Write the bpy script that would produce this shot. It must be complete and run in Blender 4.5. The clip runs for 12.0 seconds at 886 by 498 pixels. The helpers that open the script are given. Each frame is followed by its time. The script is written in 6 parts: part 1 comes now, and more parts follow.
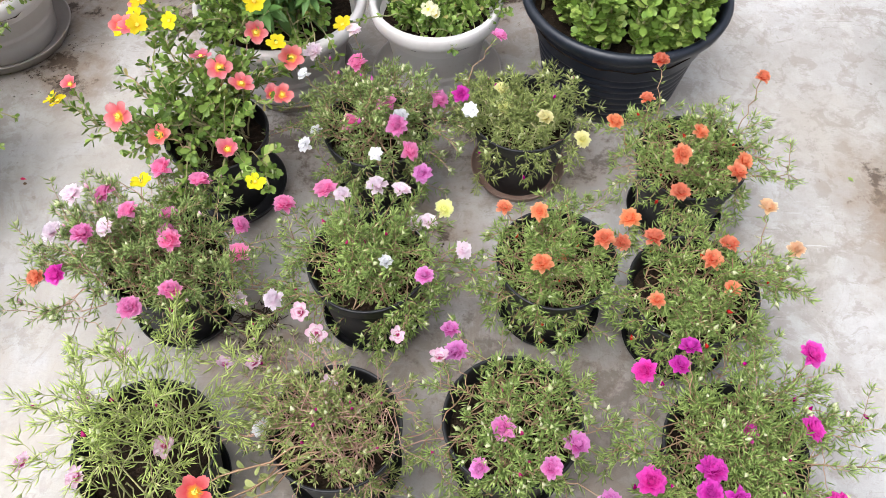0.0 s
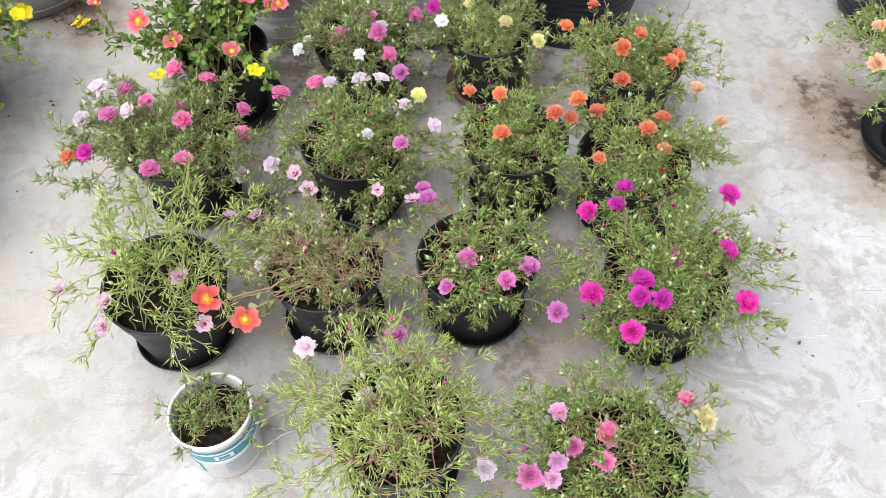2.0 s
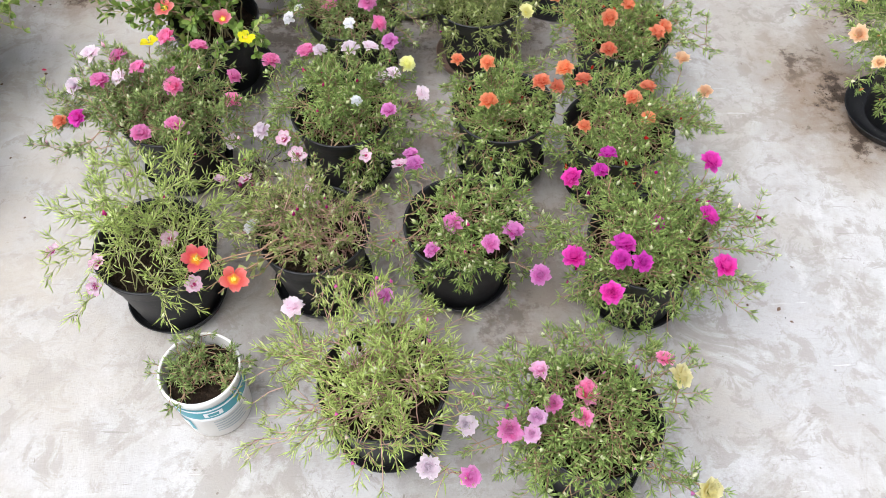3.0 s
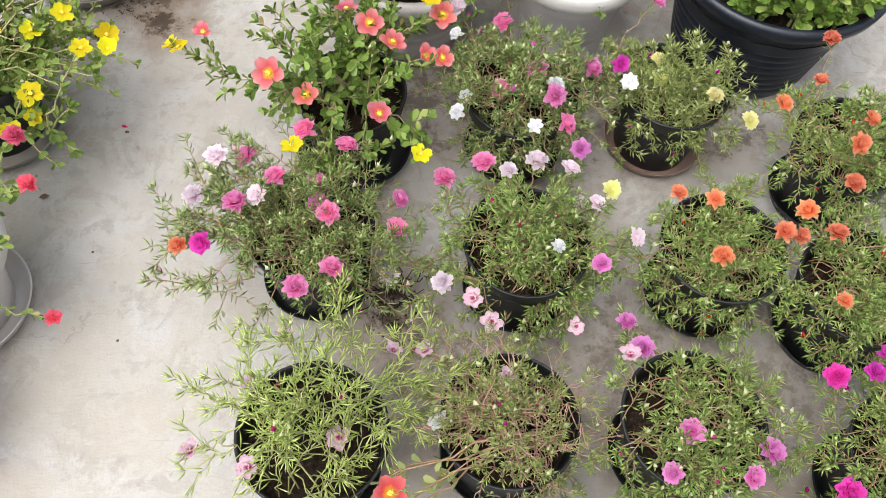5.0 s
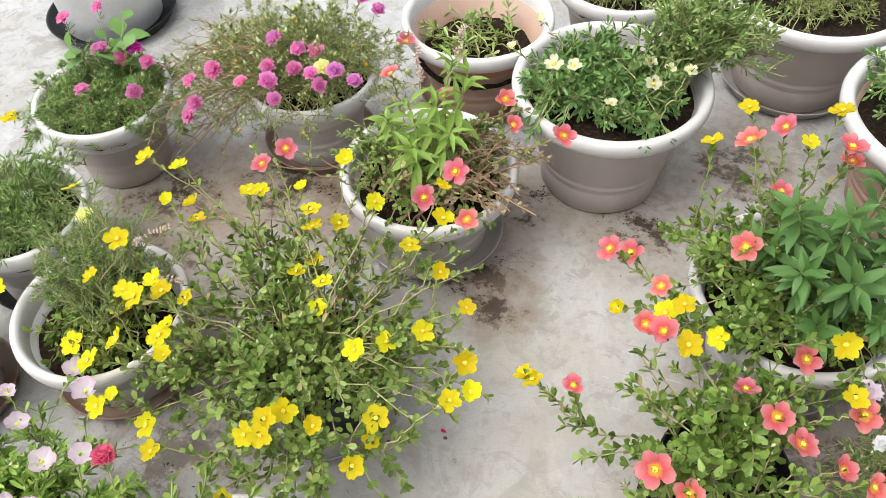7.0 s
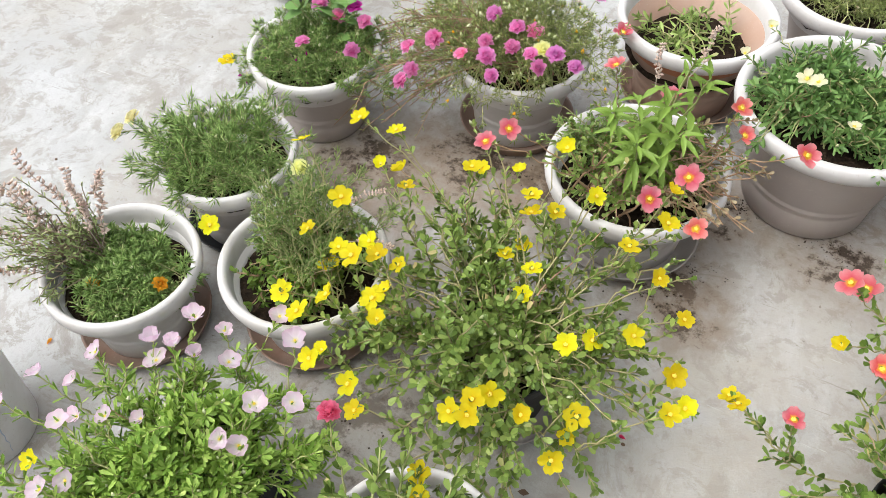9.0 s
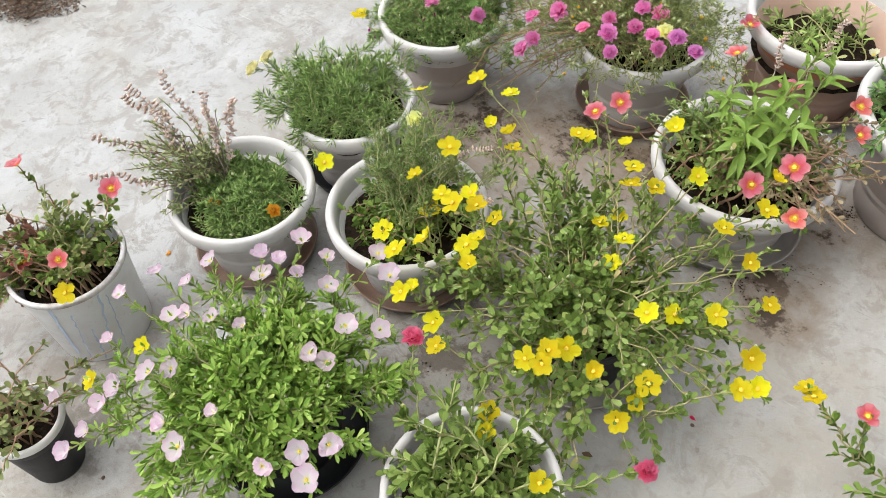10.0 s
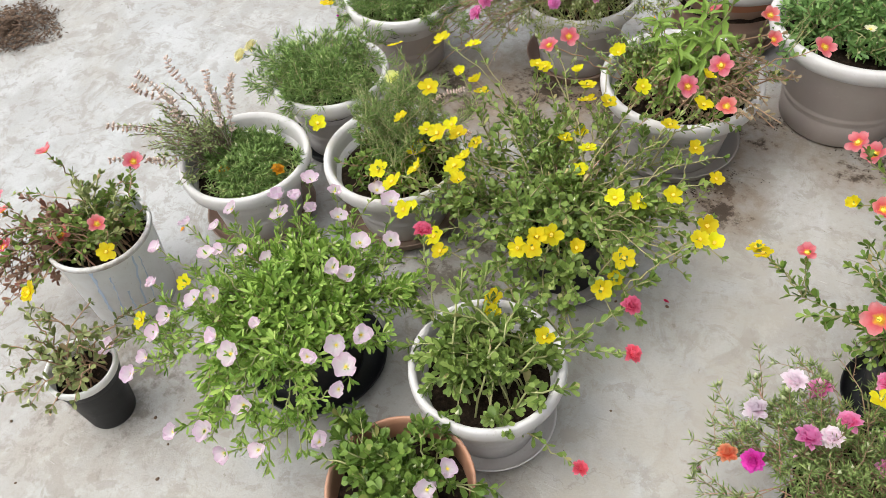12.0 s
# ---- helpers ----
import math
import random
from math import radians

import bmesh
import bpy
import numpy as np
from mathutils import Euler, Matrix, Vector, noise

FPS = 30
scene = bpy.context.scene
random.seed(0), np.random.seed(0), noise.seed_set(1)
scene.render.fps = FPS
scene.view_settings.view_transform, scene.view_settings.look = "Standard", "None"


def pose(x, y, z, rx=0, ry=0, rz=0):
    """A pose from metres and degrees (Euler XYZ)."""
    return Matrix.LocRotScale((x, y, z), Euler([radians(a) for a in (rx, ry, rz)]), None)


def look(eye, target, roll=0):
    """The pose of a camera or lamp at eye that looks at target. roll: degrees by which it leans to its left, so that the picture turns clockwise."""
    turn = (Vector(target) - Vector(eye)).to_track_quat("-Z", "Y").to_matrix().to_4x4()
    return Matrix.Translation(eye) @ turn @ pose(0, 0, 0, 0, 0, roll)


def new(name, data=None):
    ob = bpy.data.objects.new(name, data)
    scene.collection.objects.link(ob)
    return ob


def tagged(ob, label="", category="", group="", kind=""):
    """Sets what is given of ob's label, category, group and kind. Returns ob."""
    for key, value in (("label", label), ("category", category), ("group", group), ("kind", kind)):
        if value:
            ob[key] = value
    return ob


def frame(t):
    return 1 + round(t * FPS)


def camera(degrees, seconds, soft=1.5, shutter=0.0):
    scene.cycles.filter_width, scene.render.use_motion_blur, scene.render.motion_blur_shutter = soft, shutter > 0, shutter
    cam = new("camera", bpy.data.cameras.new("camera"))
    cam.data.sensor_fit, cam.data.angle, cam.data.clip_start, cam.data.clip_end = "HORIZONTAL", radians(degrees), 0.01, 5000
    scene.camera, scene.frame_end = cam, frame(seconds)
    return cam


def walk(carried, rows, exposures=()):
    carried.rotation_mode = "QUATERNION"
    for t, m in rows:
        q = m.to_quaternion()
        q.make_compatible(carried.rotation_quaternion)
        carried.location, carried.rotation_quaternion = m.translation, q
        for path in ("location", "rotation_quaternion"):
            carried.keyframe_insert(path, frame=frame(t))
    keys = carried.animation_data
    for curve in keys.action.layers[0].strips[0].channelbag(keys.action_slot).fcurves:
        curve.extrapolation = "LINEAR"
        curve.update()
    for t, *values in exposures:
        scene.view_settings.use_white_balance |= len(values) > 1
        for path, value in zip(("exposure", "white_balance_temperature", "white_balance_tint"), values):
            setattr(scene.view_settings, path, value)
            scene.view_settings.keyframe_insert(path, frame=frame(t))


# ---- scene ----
cam = camera(56.7, 12.0, soft=0.75)
PATH = [
    (0, (-0.019, 0.063, 1.179), (-0.02, 1.206, -0.463), -0.6),
    (0.5, (0.026, -0.035, 1.189), (0.046, 1.138, -0.431), -0.1),
    (1, (0.038, -0.106, 1.195), (0.053, 1.099, -0.401), -1.5),
    (1.5, (0.023, -0.169, 1.193), (0.049, 1.037, -0.402), -1.6),
    (2, (0.022, -0.261, 1.181), (0.017, 0.947, -0.413), -1.7),
    (2.5, (0.04, -0.324, 1.183), (0.021, 0.874, -0.419), -2.0),
    (2.7, (0.04, -0.323, 1.184), (0.031, 0.874, -0.419), -1.9),
    (4.3, (-0.066, 0.014, 1.141), (-0.058, 0.981, -0.61), 3.4),
    (4.5, (-0.112, 0.055, 1.138), (-0.099, 1.015, -0.617), 4.0),
    (5, (-0.295, 0.156, 1.151), (-0.221, 1.164, -0.575), 5.6),
    (5.5, (-0.383, 0.238, 1.144), (-0.294, 1.311, -0.542), 6.8),
    (6, (-0.458, 0.396, 1.162), (-0.553, 1.611, -0.423), 1.4),
    (6.5, (-0.504, 0.447, 1.18), (-0.757, 1.706, -0.354), -1.6),
    (7, (-0.586, 0.468, 1.181), (-1.005, 1.69, -0.345), -3.0),
    (7.5, (-0.699, 0.485, 1.174), (-1.196, 1.658, -0.367), -3.2),
    (7.7, (-0.723, 0.48, 1.171), (-1.237, 1.648, -0.369), -3.2),
    (9.3, (-0.754, 0.416, 1.187), (-1.414, 1.478, -0.374), -2.6),
    (9.5, (-0.742, 0.408, 1.191), (-1.438, 1.439, -0.375), -2.9),
    (10, (-0.71, 0.366, 1.187), (-1.52, 1.32, -0.373), -3.5),
    (10.5, (-0.677, 0.327, 1.188), (-1.576, 1.198, -0.371), -3.8),
    (11, (-0.649, 0.297, 1.187), (-1.572, 1.144, -0.372), -3.2),
    (11.5, (-0.61, 0.267, 1.2), (-1.498, 1.153, -0.358), -5.3),
    (12, (-0.609, 0.13, 1.214), (-1.378, 1.187, -0.3), -7.2),
]
walk(cam, [(t, look(eye, target, roll)) for t, eye, target, roll in PATH], [(0, 0.62, 6200, 12), (1, 0.72, 6150, 11), (2.5, 0.44, 6100, 11), (4.5, 0.46, 6350, 10), (5.5, 0.47, 6400, 9), (7.5, 0.35, 6350, 7.5), (9.5, 0.26, 6350, 7.5), (10.5, 0.16, 6380, 7.2), (12, 0.17, 6400, 7)])

# ---- light: an open roof terrace under a bright overcast sky ----
world = bpy.data.worlds.new("overcast_sky")
scene.world = world
world.use_nodes = True
wt = world.node_tree
wt.nodes.clear()
sky = wt.nodes.new("ShaderNodeTexSky")
sky.sky_type = "NISHITA"
sky.sun_disc = False
sky.sun_elevation = radians(65)
sky.sun_rotation = radians(232)
sky.air_density, sky.dust_density, sky.ozone_density = 1.0, 6.0, 0.6
grey_sky = wt.nodes.new("ShaderNodeHueSaturation")
grey_sky.inputs["Saturation"].default_value = 0.28
sky_out = wt.nodes.new("ShaderNodeBackground")
sky_out.inputs["Strength"].default_value = 0.19
world_out = wt.nodes.new("ShaderNodeOutputWorld")
wt.links.new(sky.outputs[0], grey_sky.inputs["Color"])
wt.links.new(grey_sky.outputs[0], sky_out.inputs["Color"])
wt.links.new(sky_out.outputs[0], world_out.inputs["Surface"])

sun = new("veiled_sun", bpy.data.lights.new("veiled_sun", "SUN"))
sun.data.energy = 1.2
sun.data.angle = radians(85)
sun.data.color = (1.0, 0.985, 0.96)
sun.matrix_world = look((-1.3, -1.0, 3.5), (0, 0, 0))


# ---- materials ----
class Mat:
    """A small builder of node materials."""

    def __init__(self, name):
        self.m = bpy.data.materials.new(name)
        self.m.use_nodes = True
        self.t = self.m.node_tree
        self.t.nodes.clear()
        self.out = self.n("ShaderNodeOutputMaterial")
        self.p = self.n("ShaderNodeBsdfPrincipled")
        self.l(self.p.outputs[0], self.out.inputs["Surface"])

    def n(self, kind, **values):
        node = self.t.nodes.new(kind)
        for key, value in values.items():
            node.inputs[key].default_value = value
        return node

    def l(self, a, b):
        self.t.links.new(a, b)

    def coord(self, which="Object"):
        return self.n("ShaderNodeTexCoord").outputs[which]

    def noise(self, scale, detail=4.0, rough=0.55, vector=None, stretch=None, distortion=0.0, turn=0.0):
        node = self.n("ShaderNodeTexNoise", Scale=scale, Detail=detail, Roughness=rough, Distortion=distortion)
        vector = vector or self.coord()
        if stretch:
            mp = self.n("ShaderNodeMapping", Scale=stretch, Rotation=(0, 0, radians(turn)))
            self.l(vector, mp.inputs["Vector"])
            vector = mp.outputs[0]
        self.l(vector, node.inputs["Vector"])
        return node.outputs["Fac"]

    def ramp(self, fac, stops):
        node = self.t.nodes.new("ShaderNodeValToRGB")
        while len(node.color_ramp.elements) < len(stops):
            node.color_ramp.elements.new(0.5)
        for e, (pos, col) in zip(node.color_ramp.elements, stops):
            e.position = pos
            e.color = (*col, 1) if len(col) == 3 else col
        self.l(fac, node.inputs[0])
        return node.outputs[0]

    def mix(self, fac, a, b, blend="MIX"):
        node = self.t.nodes.new("ShaderNodeMix")
        node.data_type, node.blend_type = "RGBA", blend
        for socket, value in ((node.inputs[0], fac), (node.inputs[6], a), (node.inputs[7], b)):
            if isinstance(value, (int, float)):
                socket.default_value = value
            elif isinstance(value, tuple):
                socket.default_value = (*value, 1)
            else:
                self.l(value, socket)
        return node.outputs[2]

    def math(self, op, a, b=None, clamp=False):
        node = self.t.nodes.new("ShaderNodeMath")
        node.operation, node.use_clamp = op, clamp
        for socket, value in zip(node.inputs, (a, b)):
            if isinstance(value, (int, float)):
                socket.default_value = value
            elif value is not None:
                self.l(value, socket)
        return node.outputs[0]

    def bump(self, height, strength=0.3, distance=0.002):
        node = self.n("ShaderNodeBump", Strength=strength, Distance=distance)
        self.l(height, node.inputs["Height"])
        self.l(node.outputs[0], self.p.inputs["Normal"])

    def colour(self, c):
        if isinstance(c, tuple):
            self.p.inputs["Base Color"].default_value = (*c, 1)
        else:
            self.l(c, self.p.inputs["Base Color"])

    def rough(self, r):
        if isinstance(r, (int, float)):
            self.p.inputs["Roughness"].default_value = r
        else:
            self.l(r, self.p.inputs["Roughness"])

    def thin(self, colour, amount):
        """Light that passes through a leaf or petal."""
        tr = self.n("ShaderNodeBsdfTranslucent")
        if isinstance(colour, tuple):
            tr.inputs[0].default_value = (*colour, 1)
        else:
            self.l(colour, tr.inputs[0])
        mx = self.n("ShaderNodeMixShader", Fac=amount)
        self.l(self.p.outputs[0], mx.inputs[1])
        self.l(tr.outputs[0], mx.inputs[2])
        self.l(mx.outputs[0], self.out.inputs["Surface"])


def leaf_material(name, dark, light, tip=None, rough=0.45, through_light=0.3):
    """Leaves that differ one from another; a few are yellowed or reddish."""
    m = Mat(name)
    rnd = m.n("ShaderNodeNewGeometry").outputs["Random Per Island"]
    part_way = [tuple((1 - k) * a + k * b for a, b in zip(dark, light)) for k in (0.12, 0.4, 0.65, 0.9)]
    col = m.ramp(rnd, [(0.0, dark), (0.2, part_way[0]), (0.5, part_way[1]), (0.8, part_way[2]), (0.96, part_way[3]), (1.0, tip or light)])
    col = m.mix(m.math("MULTIPLY", m.noise(22.0, 3), 0.25), col, light)
    m.colour(col)
    m.rough(rough)
    m.p.inputs["Specular IOR Level"].default_value = 0.3
    m.thin(col, through_light)
    return m.m


def petal_material(name, heart, body, edge, at=(0.0, 0.3, 0.85), through_light=0.6):
    """Petals whose colour runs from the heart to the edge."""
    m = Mat(name)
    along = m.n("ShaderNodeAttribute")
    along.attribute_name = "along"
    r = m.math("ADD", along.outputs["Fac"], m.math("MULTIPLY", m.math("SUBTRACT", m.noise(4.5, 3), 0.5), 0.3))
    col = m.ramp(r, [(at[0], heart), (at[1], body), (at[2], edge)])
    rnd = m.n("ShaderNodeObjectInfo").outputs["Random"]
    hsv = m.n("ShaderNodeHueSaturation")
    m.l(m.math("ADD", m.math("MULTIPLY", rnd, 0.03), 0.485), hsv.inputs["Hue"])
    m.l(m.math("ADD", m.math("MULTIPLY", rnd, 0.2), 0.88), hsv.inputs["Value"])
    m.l(col, hsv.inputs["Color"])
    m.colour(hsv.outputs[0])
    m.rough(0.6)
    m.p.inputs["Specular IOR Level"].default_value = 0.2
    m.bump(m.noise(14.0, 3), 0.25, 0.05)
    m.thin(hsv.outputs[0], through_light)
    return m.m


def plastic_material(name, base, dust, rough=0.45, dusty=0.5, scale=9.0):
    """Garden plastic: scuffed, dusty and splashed."""
    m = Mat(name)
    c = m.coord()
    d = m.ramp(m.noise(scale, 6, 0.65, c), [(0.42, (0, 0, 0)), (0.75, (1, 1, 1))])
    streak = m.noise(30.0, 4, 0.6, c, (1, 1, 0.12))
    fac = m.math("MULTIPLY", m.math("ADD", d, m.math("MULTIPLY", streak, 0.5)), dusty, True)
    col = m.mix(fac, base, dust)
    fleck = m.ramp(m.noise(160.0, 2, 0.5, c), [(0.66, (0, 0, 0)), (0.72, (1, 1, 1))])
    m.colour(m.mix(m.math("MULTIPLY", fleck, 0.35), col, dust))
    m.rough(m.math("ADD", m.math("MULTIPLY", d, 0.25), rough, True))
    m.bump(m.noise(60.0, 4, 0.6, c), 0.12, 0.001)
    return m.m


def soil_material():
    m = Mat("potting_soil")
    c = m.coord()
    g = m.noise(130.0, 5, 0.7, c)
    m.colour(m.ramp(g, [(0.3, (0.010, 0.007, 0.005)), (0.55, (0.026, 0.018, 0.012)), (0.8, (0.09, 0.06, 0.04))]))
    m.rough(0.95)
    m.p.inputs["Specular IOR Level"].default_value = 0.08
    m.bump(g, 0.9, 0.006)
    return m.m


def concrete_material(stains, grime):
    """Pale trowelled concrete: cloudy, streaked, with soil stains where water drained from the pots."""
    m = Mat("trowelled_concrete")
    c = m.coord()
    cloud = m.noise(1.9, 5, 0.6, c, distortion=0.6)
    mid = m.noise(8.0, 7, 0.68, c, (1.0, 1.5, 1.0), distortion=0.4)
    small = m.noise(34.0, 6, 0.7, c)
    fine = m.noise(210.0, 4, 0.75, c)
    bare = m.ramp(m.noise(3.1, 4, 0.6, c), [(0.44, (0, 0, 0)), (0.56, (1, 1, 1))])

    def layer(col, fac, lo, hi, share, shade, mask=None):
        fac = m.ramp(fac, [(lo, (0, 0, 0)), (hi, (1, 1, 1))])
        if mask is not None:
            fac = m.math("MULTIPLY", fac, mask)
        return m.mix(m.math("MULTIPLY", fac, share), col, shade)

    col = m.ramp(cloud, [(0.32, (0.33, 0.315, 0.295)), (0.5, (0.375, 0.37, 0.36)), (0.68, (0.42, 0.42, 0.42))])
    col = layer(col, m.noise(2.6, 7, 0.66, c, distortion=0.5), 0.46, 0.58, 0.45, (0.385, 0.35, 0.30))
    col = layer(col, m.noise(4.2, 10, 0.66, c, (1.5, 1.0, 1.0), 0.35, 30), 0.48, 0.58, 0.6, (0.475, 0.478, 0.478))
    col = layer(col, m.noise(6.5, 10, 0.72, c, distortion=0.9), 0.53, 0.58, 0.65, (0.28, 0.255, 0.225))
    col = layer(col, m.noise(19.0, 8, 0.74, c, distortion=0.6), 0.53, 0.58, 0.6, (0.265, 0.24, 0.21))
    col = layer(col, m.noise(15.0, 9, 0.76, c, (1.2, 0.9, 1.0), 0.2, 38), 0.52, 0.60, 0.5, (0.51, 0.51, 0.505), bare)
    col = layer(col, small, 0.53, 0.62, 0.42, (0.30, 0.28, 0.25))
    col = layer(col, fine, 0.48, 0.68, 0.25, (0.30, 0.285, 0.265))
    col = layer(col, m.noise(58.0, 3, 0.6, c), 0.69, 0.73, 0.75, (0.17, 0.14, 0.11))
    col = layer(col, m.noise(27.0, 4, 0.6, c, distortion=1.0), 0.71, 0.74, 0.7, (0.19, 0.165, 0.14))
    for turn, shade in ((41, (0.60, 0.60, 0.59)), (-28, (0.20, 0.18, 0.155)), (12, (0.22, 0.20, 0.175))):
        scratch = m.noise(4.0, 3, 0.6, c, (2.2, 34.0, 1.0), 0.5, turn)
        col = layer(col, scratch, 0.685, 0.71, 0.6, shade, bare)
    for x, y, radius, strength in SILT:
        d = m.n("ShaderNodeVectorMath")
        d.operation = "DISTANCE"
        d.inputs[1].default_value = (x, y, 0)
        m.l(c, d.inputs[0])
        film = m.math("SUBTRACT", 1.0, m.math("DIVIDE", d.outputs["Value"], radius), True)
        film = m.math("MULTIPLY", film, m.math("ADD", m.math("MULTIPLY", mid, 3.4), -1.1), True)
        col = m.mix(m.math("MULTIPLY", film, strength), col, (0.40, 0.365, 0.31))
    blot = m.noise(17.0, 6, 0.7, c)
    broad = m.noise(5.5, 7, 0.68, c, distortion=0.5)
    for x, y, radius, strength in grime:
        d = m.n("ShaderNodeVectorMath")
        d.operation = "DISTANCE"
        d.inputs[1].default_value = (x, y, 0)
        m.l(c, d.inputs[0])
        film = m.math("SUBTRACT", 1.0, m.math("DIVIDE", d.outputs["Value"], radius), True)
        film = m.math("MULTIPLY", film, m.math("ADD", m.math("MULTIPLY", broad, 2.6), -0.5), True)
        col = m.mix(m.math("MULTIPLY", film, strength), col, (0.68, 0.615, 0.54), "MULTIPLY")
    grain = m.noise(75.0, 4, 0.7, c)
    for x, y, radius, strength in stains:
        d = m.n("ShaderNodeVectorMath")
        d.operation = "DISTANCE"
        d.inputs[1].default_value = (x, y, 0)
        m.l(c, d.inputs[0])
        ring = m.math("SUBTRACT", 1.0, m.math("DIVIDE", d.outputs["Value"], radius), True)
        ring = m.math("MULTIPLY", m.math("POWER", ring, 0.6), m.math("ADD", m.math("MULTIPLY", blot, 1.7), -0.28), True)
        brown = m.ramp(ring, [(0.06, (0, 0, 0)), (0.55, (1, 1, 1))])
        black = m.ramp(m.math("MULTIPLY", ring, m.math("ADD", grain, 0.45)), [(0.42, (0, 0, 0)), (0.56, (1, 1, 1))])
        col = m.mix(m.math("MULTIPLY", brown, 0.8 * strength), col, (0.225, 0.165, 0.115))
        col = m.mix(m.math("MULTIPLY", black, min(1.0, 1.15 * strength)), col, (0.055, 0.038, 0.026))
    wobble = m.n("ShaderNodeVectorMath")
    wobble.operation = "MULTIPLY_ADD"
    jitter = m.n("ShaderNodeTexNoise", Scale=5.0, Detail=5.0, Roughness=0.65)
    m.l(c, jitter.inputs["Vector"])
    m.l(jitter.outputs["Color"], wobble.inputs[0])
    wobble.inputs[1].default_value = (0.35, 0.35, 0.35)
    m.l(c, wobble.inputs[2])
    cells = m.n("ShaderNodeTexVoronoi", Scale=2.1)
    cells.feature = "DISTANCE_TO_EDGE"
    m.l(wobble.outputs[0], cells.inputs["Vector"])
    crack = m.ramp(cells.outputs["Distance"], [(0.0, (1, 1, 1)), (0.0045, (0, 0, 0))])
    col = m.mix(m.math("MULTIPLY", m.math("MULTIPLY", crack, bare), 0.4), col, (0.20, 0.17, 0.145))
    m.colour(col)
    m.rough(m.math("ADD", m.math("MULTIPLY", cloud, 0.3), 0.42))
    m.p.inputs["Specular IOR Level"].default_value = 0.35
    m.bump(m.math("ADD", m.math("MULTIPLY", small, 0.7), m.math("MULTIPLY", fine, 0.5)), 0.5, 0.004)
    return m.m


STEM_GREEN = leaf_material("green_stem", (0.24, 0.27, 0.10), (0.48, 0.46, 0.22), (0.46, 0.22, 0.17), 0.5, 0.05)
STEM_RED = leaf_material("reddish_stem", (0.25, 0.155, 0.085), (0.46, 0.30, 0.19), (0.50, 0.24, 0.19), 0.5, 0.05)
STEM_ROSY = leaf_material("rosy_brown_stem", (0.34, 0.19, 0.14), (0.58, 0.37, 0.29), (0.42, 0.34, 0.18), 0.5, 0.05)
STEM_PALE = leaf_material("pale_fleshy_stem", (0.24, 0.225, 0.10), (0.42, 0.37, 0.19), (0.42, 0.22, 0.17), 0.5, 0.05)
STEM_TAN = leaf_material("dry_tan_stem", (0.34, 0.28, 0.22), (0.55, 0.47, 0.39), (0.50, 0.38, 0.36), 0.8, 0.0)
STEM_WOOD = leaf_material("woody_stem", (0.16, 0.115, 0.075), (0.33, 0.26, 0.18), (0.40, 0.33, 0.24), 0.8, 0.0)
NEEDLE = leaf_material("needle_leaf", (0.155, 0.245, 0.056), (0.49, 0.625, 0.19), (0.68, 0.60, 0.38))
NEEDLE_DARK = leaf_material("dark_needle_leaf", (0.145, 0.22, 0.06), (0.46, 0.57, 0.195), (0.64, 0.53, 0.36))
NEEDLE_OLIVE = leaf_material("olive_needle_leaf", (0.18, 0.23, 0.066), (0.51, 0.585, 0.195), (0.66, 0.49, 0.36))
NEEDLE_LIGHT = leaf_material("pale_needle_leaf", (0.33, 0.43, 0.10), (0.67, 0.78, 0.26), (0.72, 0.70, 0.38))
ROUND = leaf_material("round_leaf", (0.085, 0.165, 0.026), (0.30, 0.42, 0.09), (0.46, 0.36, 0.15), 0.36)
ROUND_BRIGHT = leaf_material("bright_round_leaf", (0.15, 0.295, 0.036), (0.52, 0.69, 0.16), (0.60, 0.66, 0.24), 0.4)
ROUND_OLIVE = leaf_material("olive_round_leaf", (0.11, 0.19, 0.034), (0.41, 0.52, 0.14), (0.56, 0.42, 0.22), 0.38)
ROUND_BLUISH = leaf_material("bluish_round_leaf", (0.095, 0.20, 0.048), (0.29, 0.45, 0.14), (0.42, 0.50, 0.19), 0.4)
ROUND_DUSTY = leaf_material("dusty_round_leaf", (0.17, 0.215, 0.065), (0.42, 0.45, 0.18), (0.50, 0.30, 0.20), 0.4)
ROUND_ROSY = leaf_material("rosy_round_leaf", (0.30, 0.23, 0.13), (0.52, 0.43, 0.26), (0.58, 0.28, 0.24), 0.4)
ROUND_PURPLE = leaf_material("purplish_round_leaf", (0.27, 0.125, 0.10), (0.44, 0.29, 0.18), (0.52, 0.17, 0.15), 0.4)
JADE = leaf_material("thick_jade_leaf", (0.10, 0.19, 0.026), (0.31, 0.42, 0.09), (0.44, 0.50, 0.16), 0.36, 0.12)
SHRUB = leaf_material("dark_pointed_leaf", (0.05, 0.125, 0.028), (0.145, 0.275, 0.068), (0.24, 0.36, 0.09), 0.42)
BASIL = leaf_material("fresh_pointed_leaf", (0.13, 0.24, 0.03), (0.34, 0.48, 0.095), (0.45, 0.50, 0.14), 0.42)
BROAD = leaf_material("broad_weed_leaf", (0.10, 0.21, 0.05), (0.25, 0.42, 0.12), (0.32, 0.48, 0.15), 0.45)
GREYGREEN = leaf_material("grey_green_leaf", (0.13, 0.22, 0.055), (0.38, 0.51, 0.16), (0.54, 0.55, 0.28), 0.6)
SAGE = leaf_material("sage_leaf", (0.20, 0.26, 0.09), (0.45, 0.51, 0.22), (0.55, 0.50, 0.30), 0.6)
NEEDLE_FRESH = leaf_material("fresh_needle_leaf", (0.125, 0.23, 0.05), (0.42, 0.57, 0.18), (0.58, 0.60, 0.28))
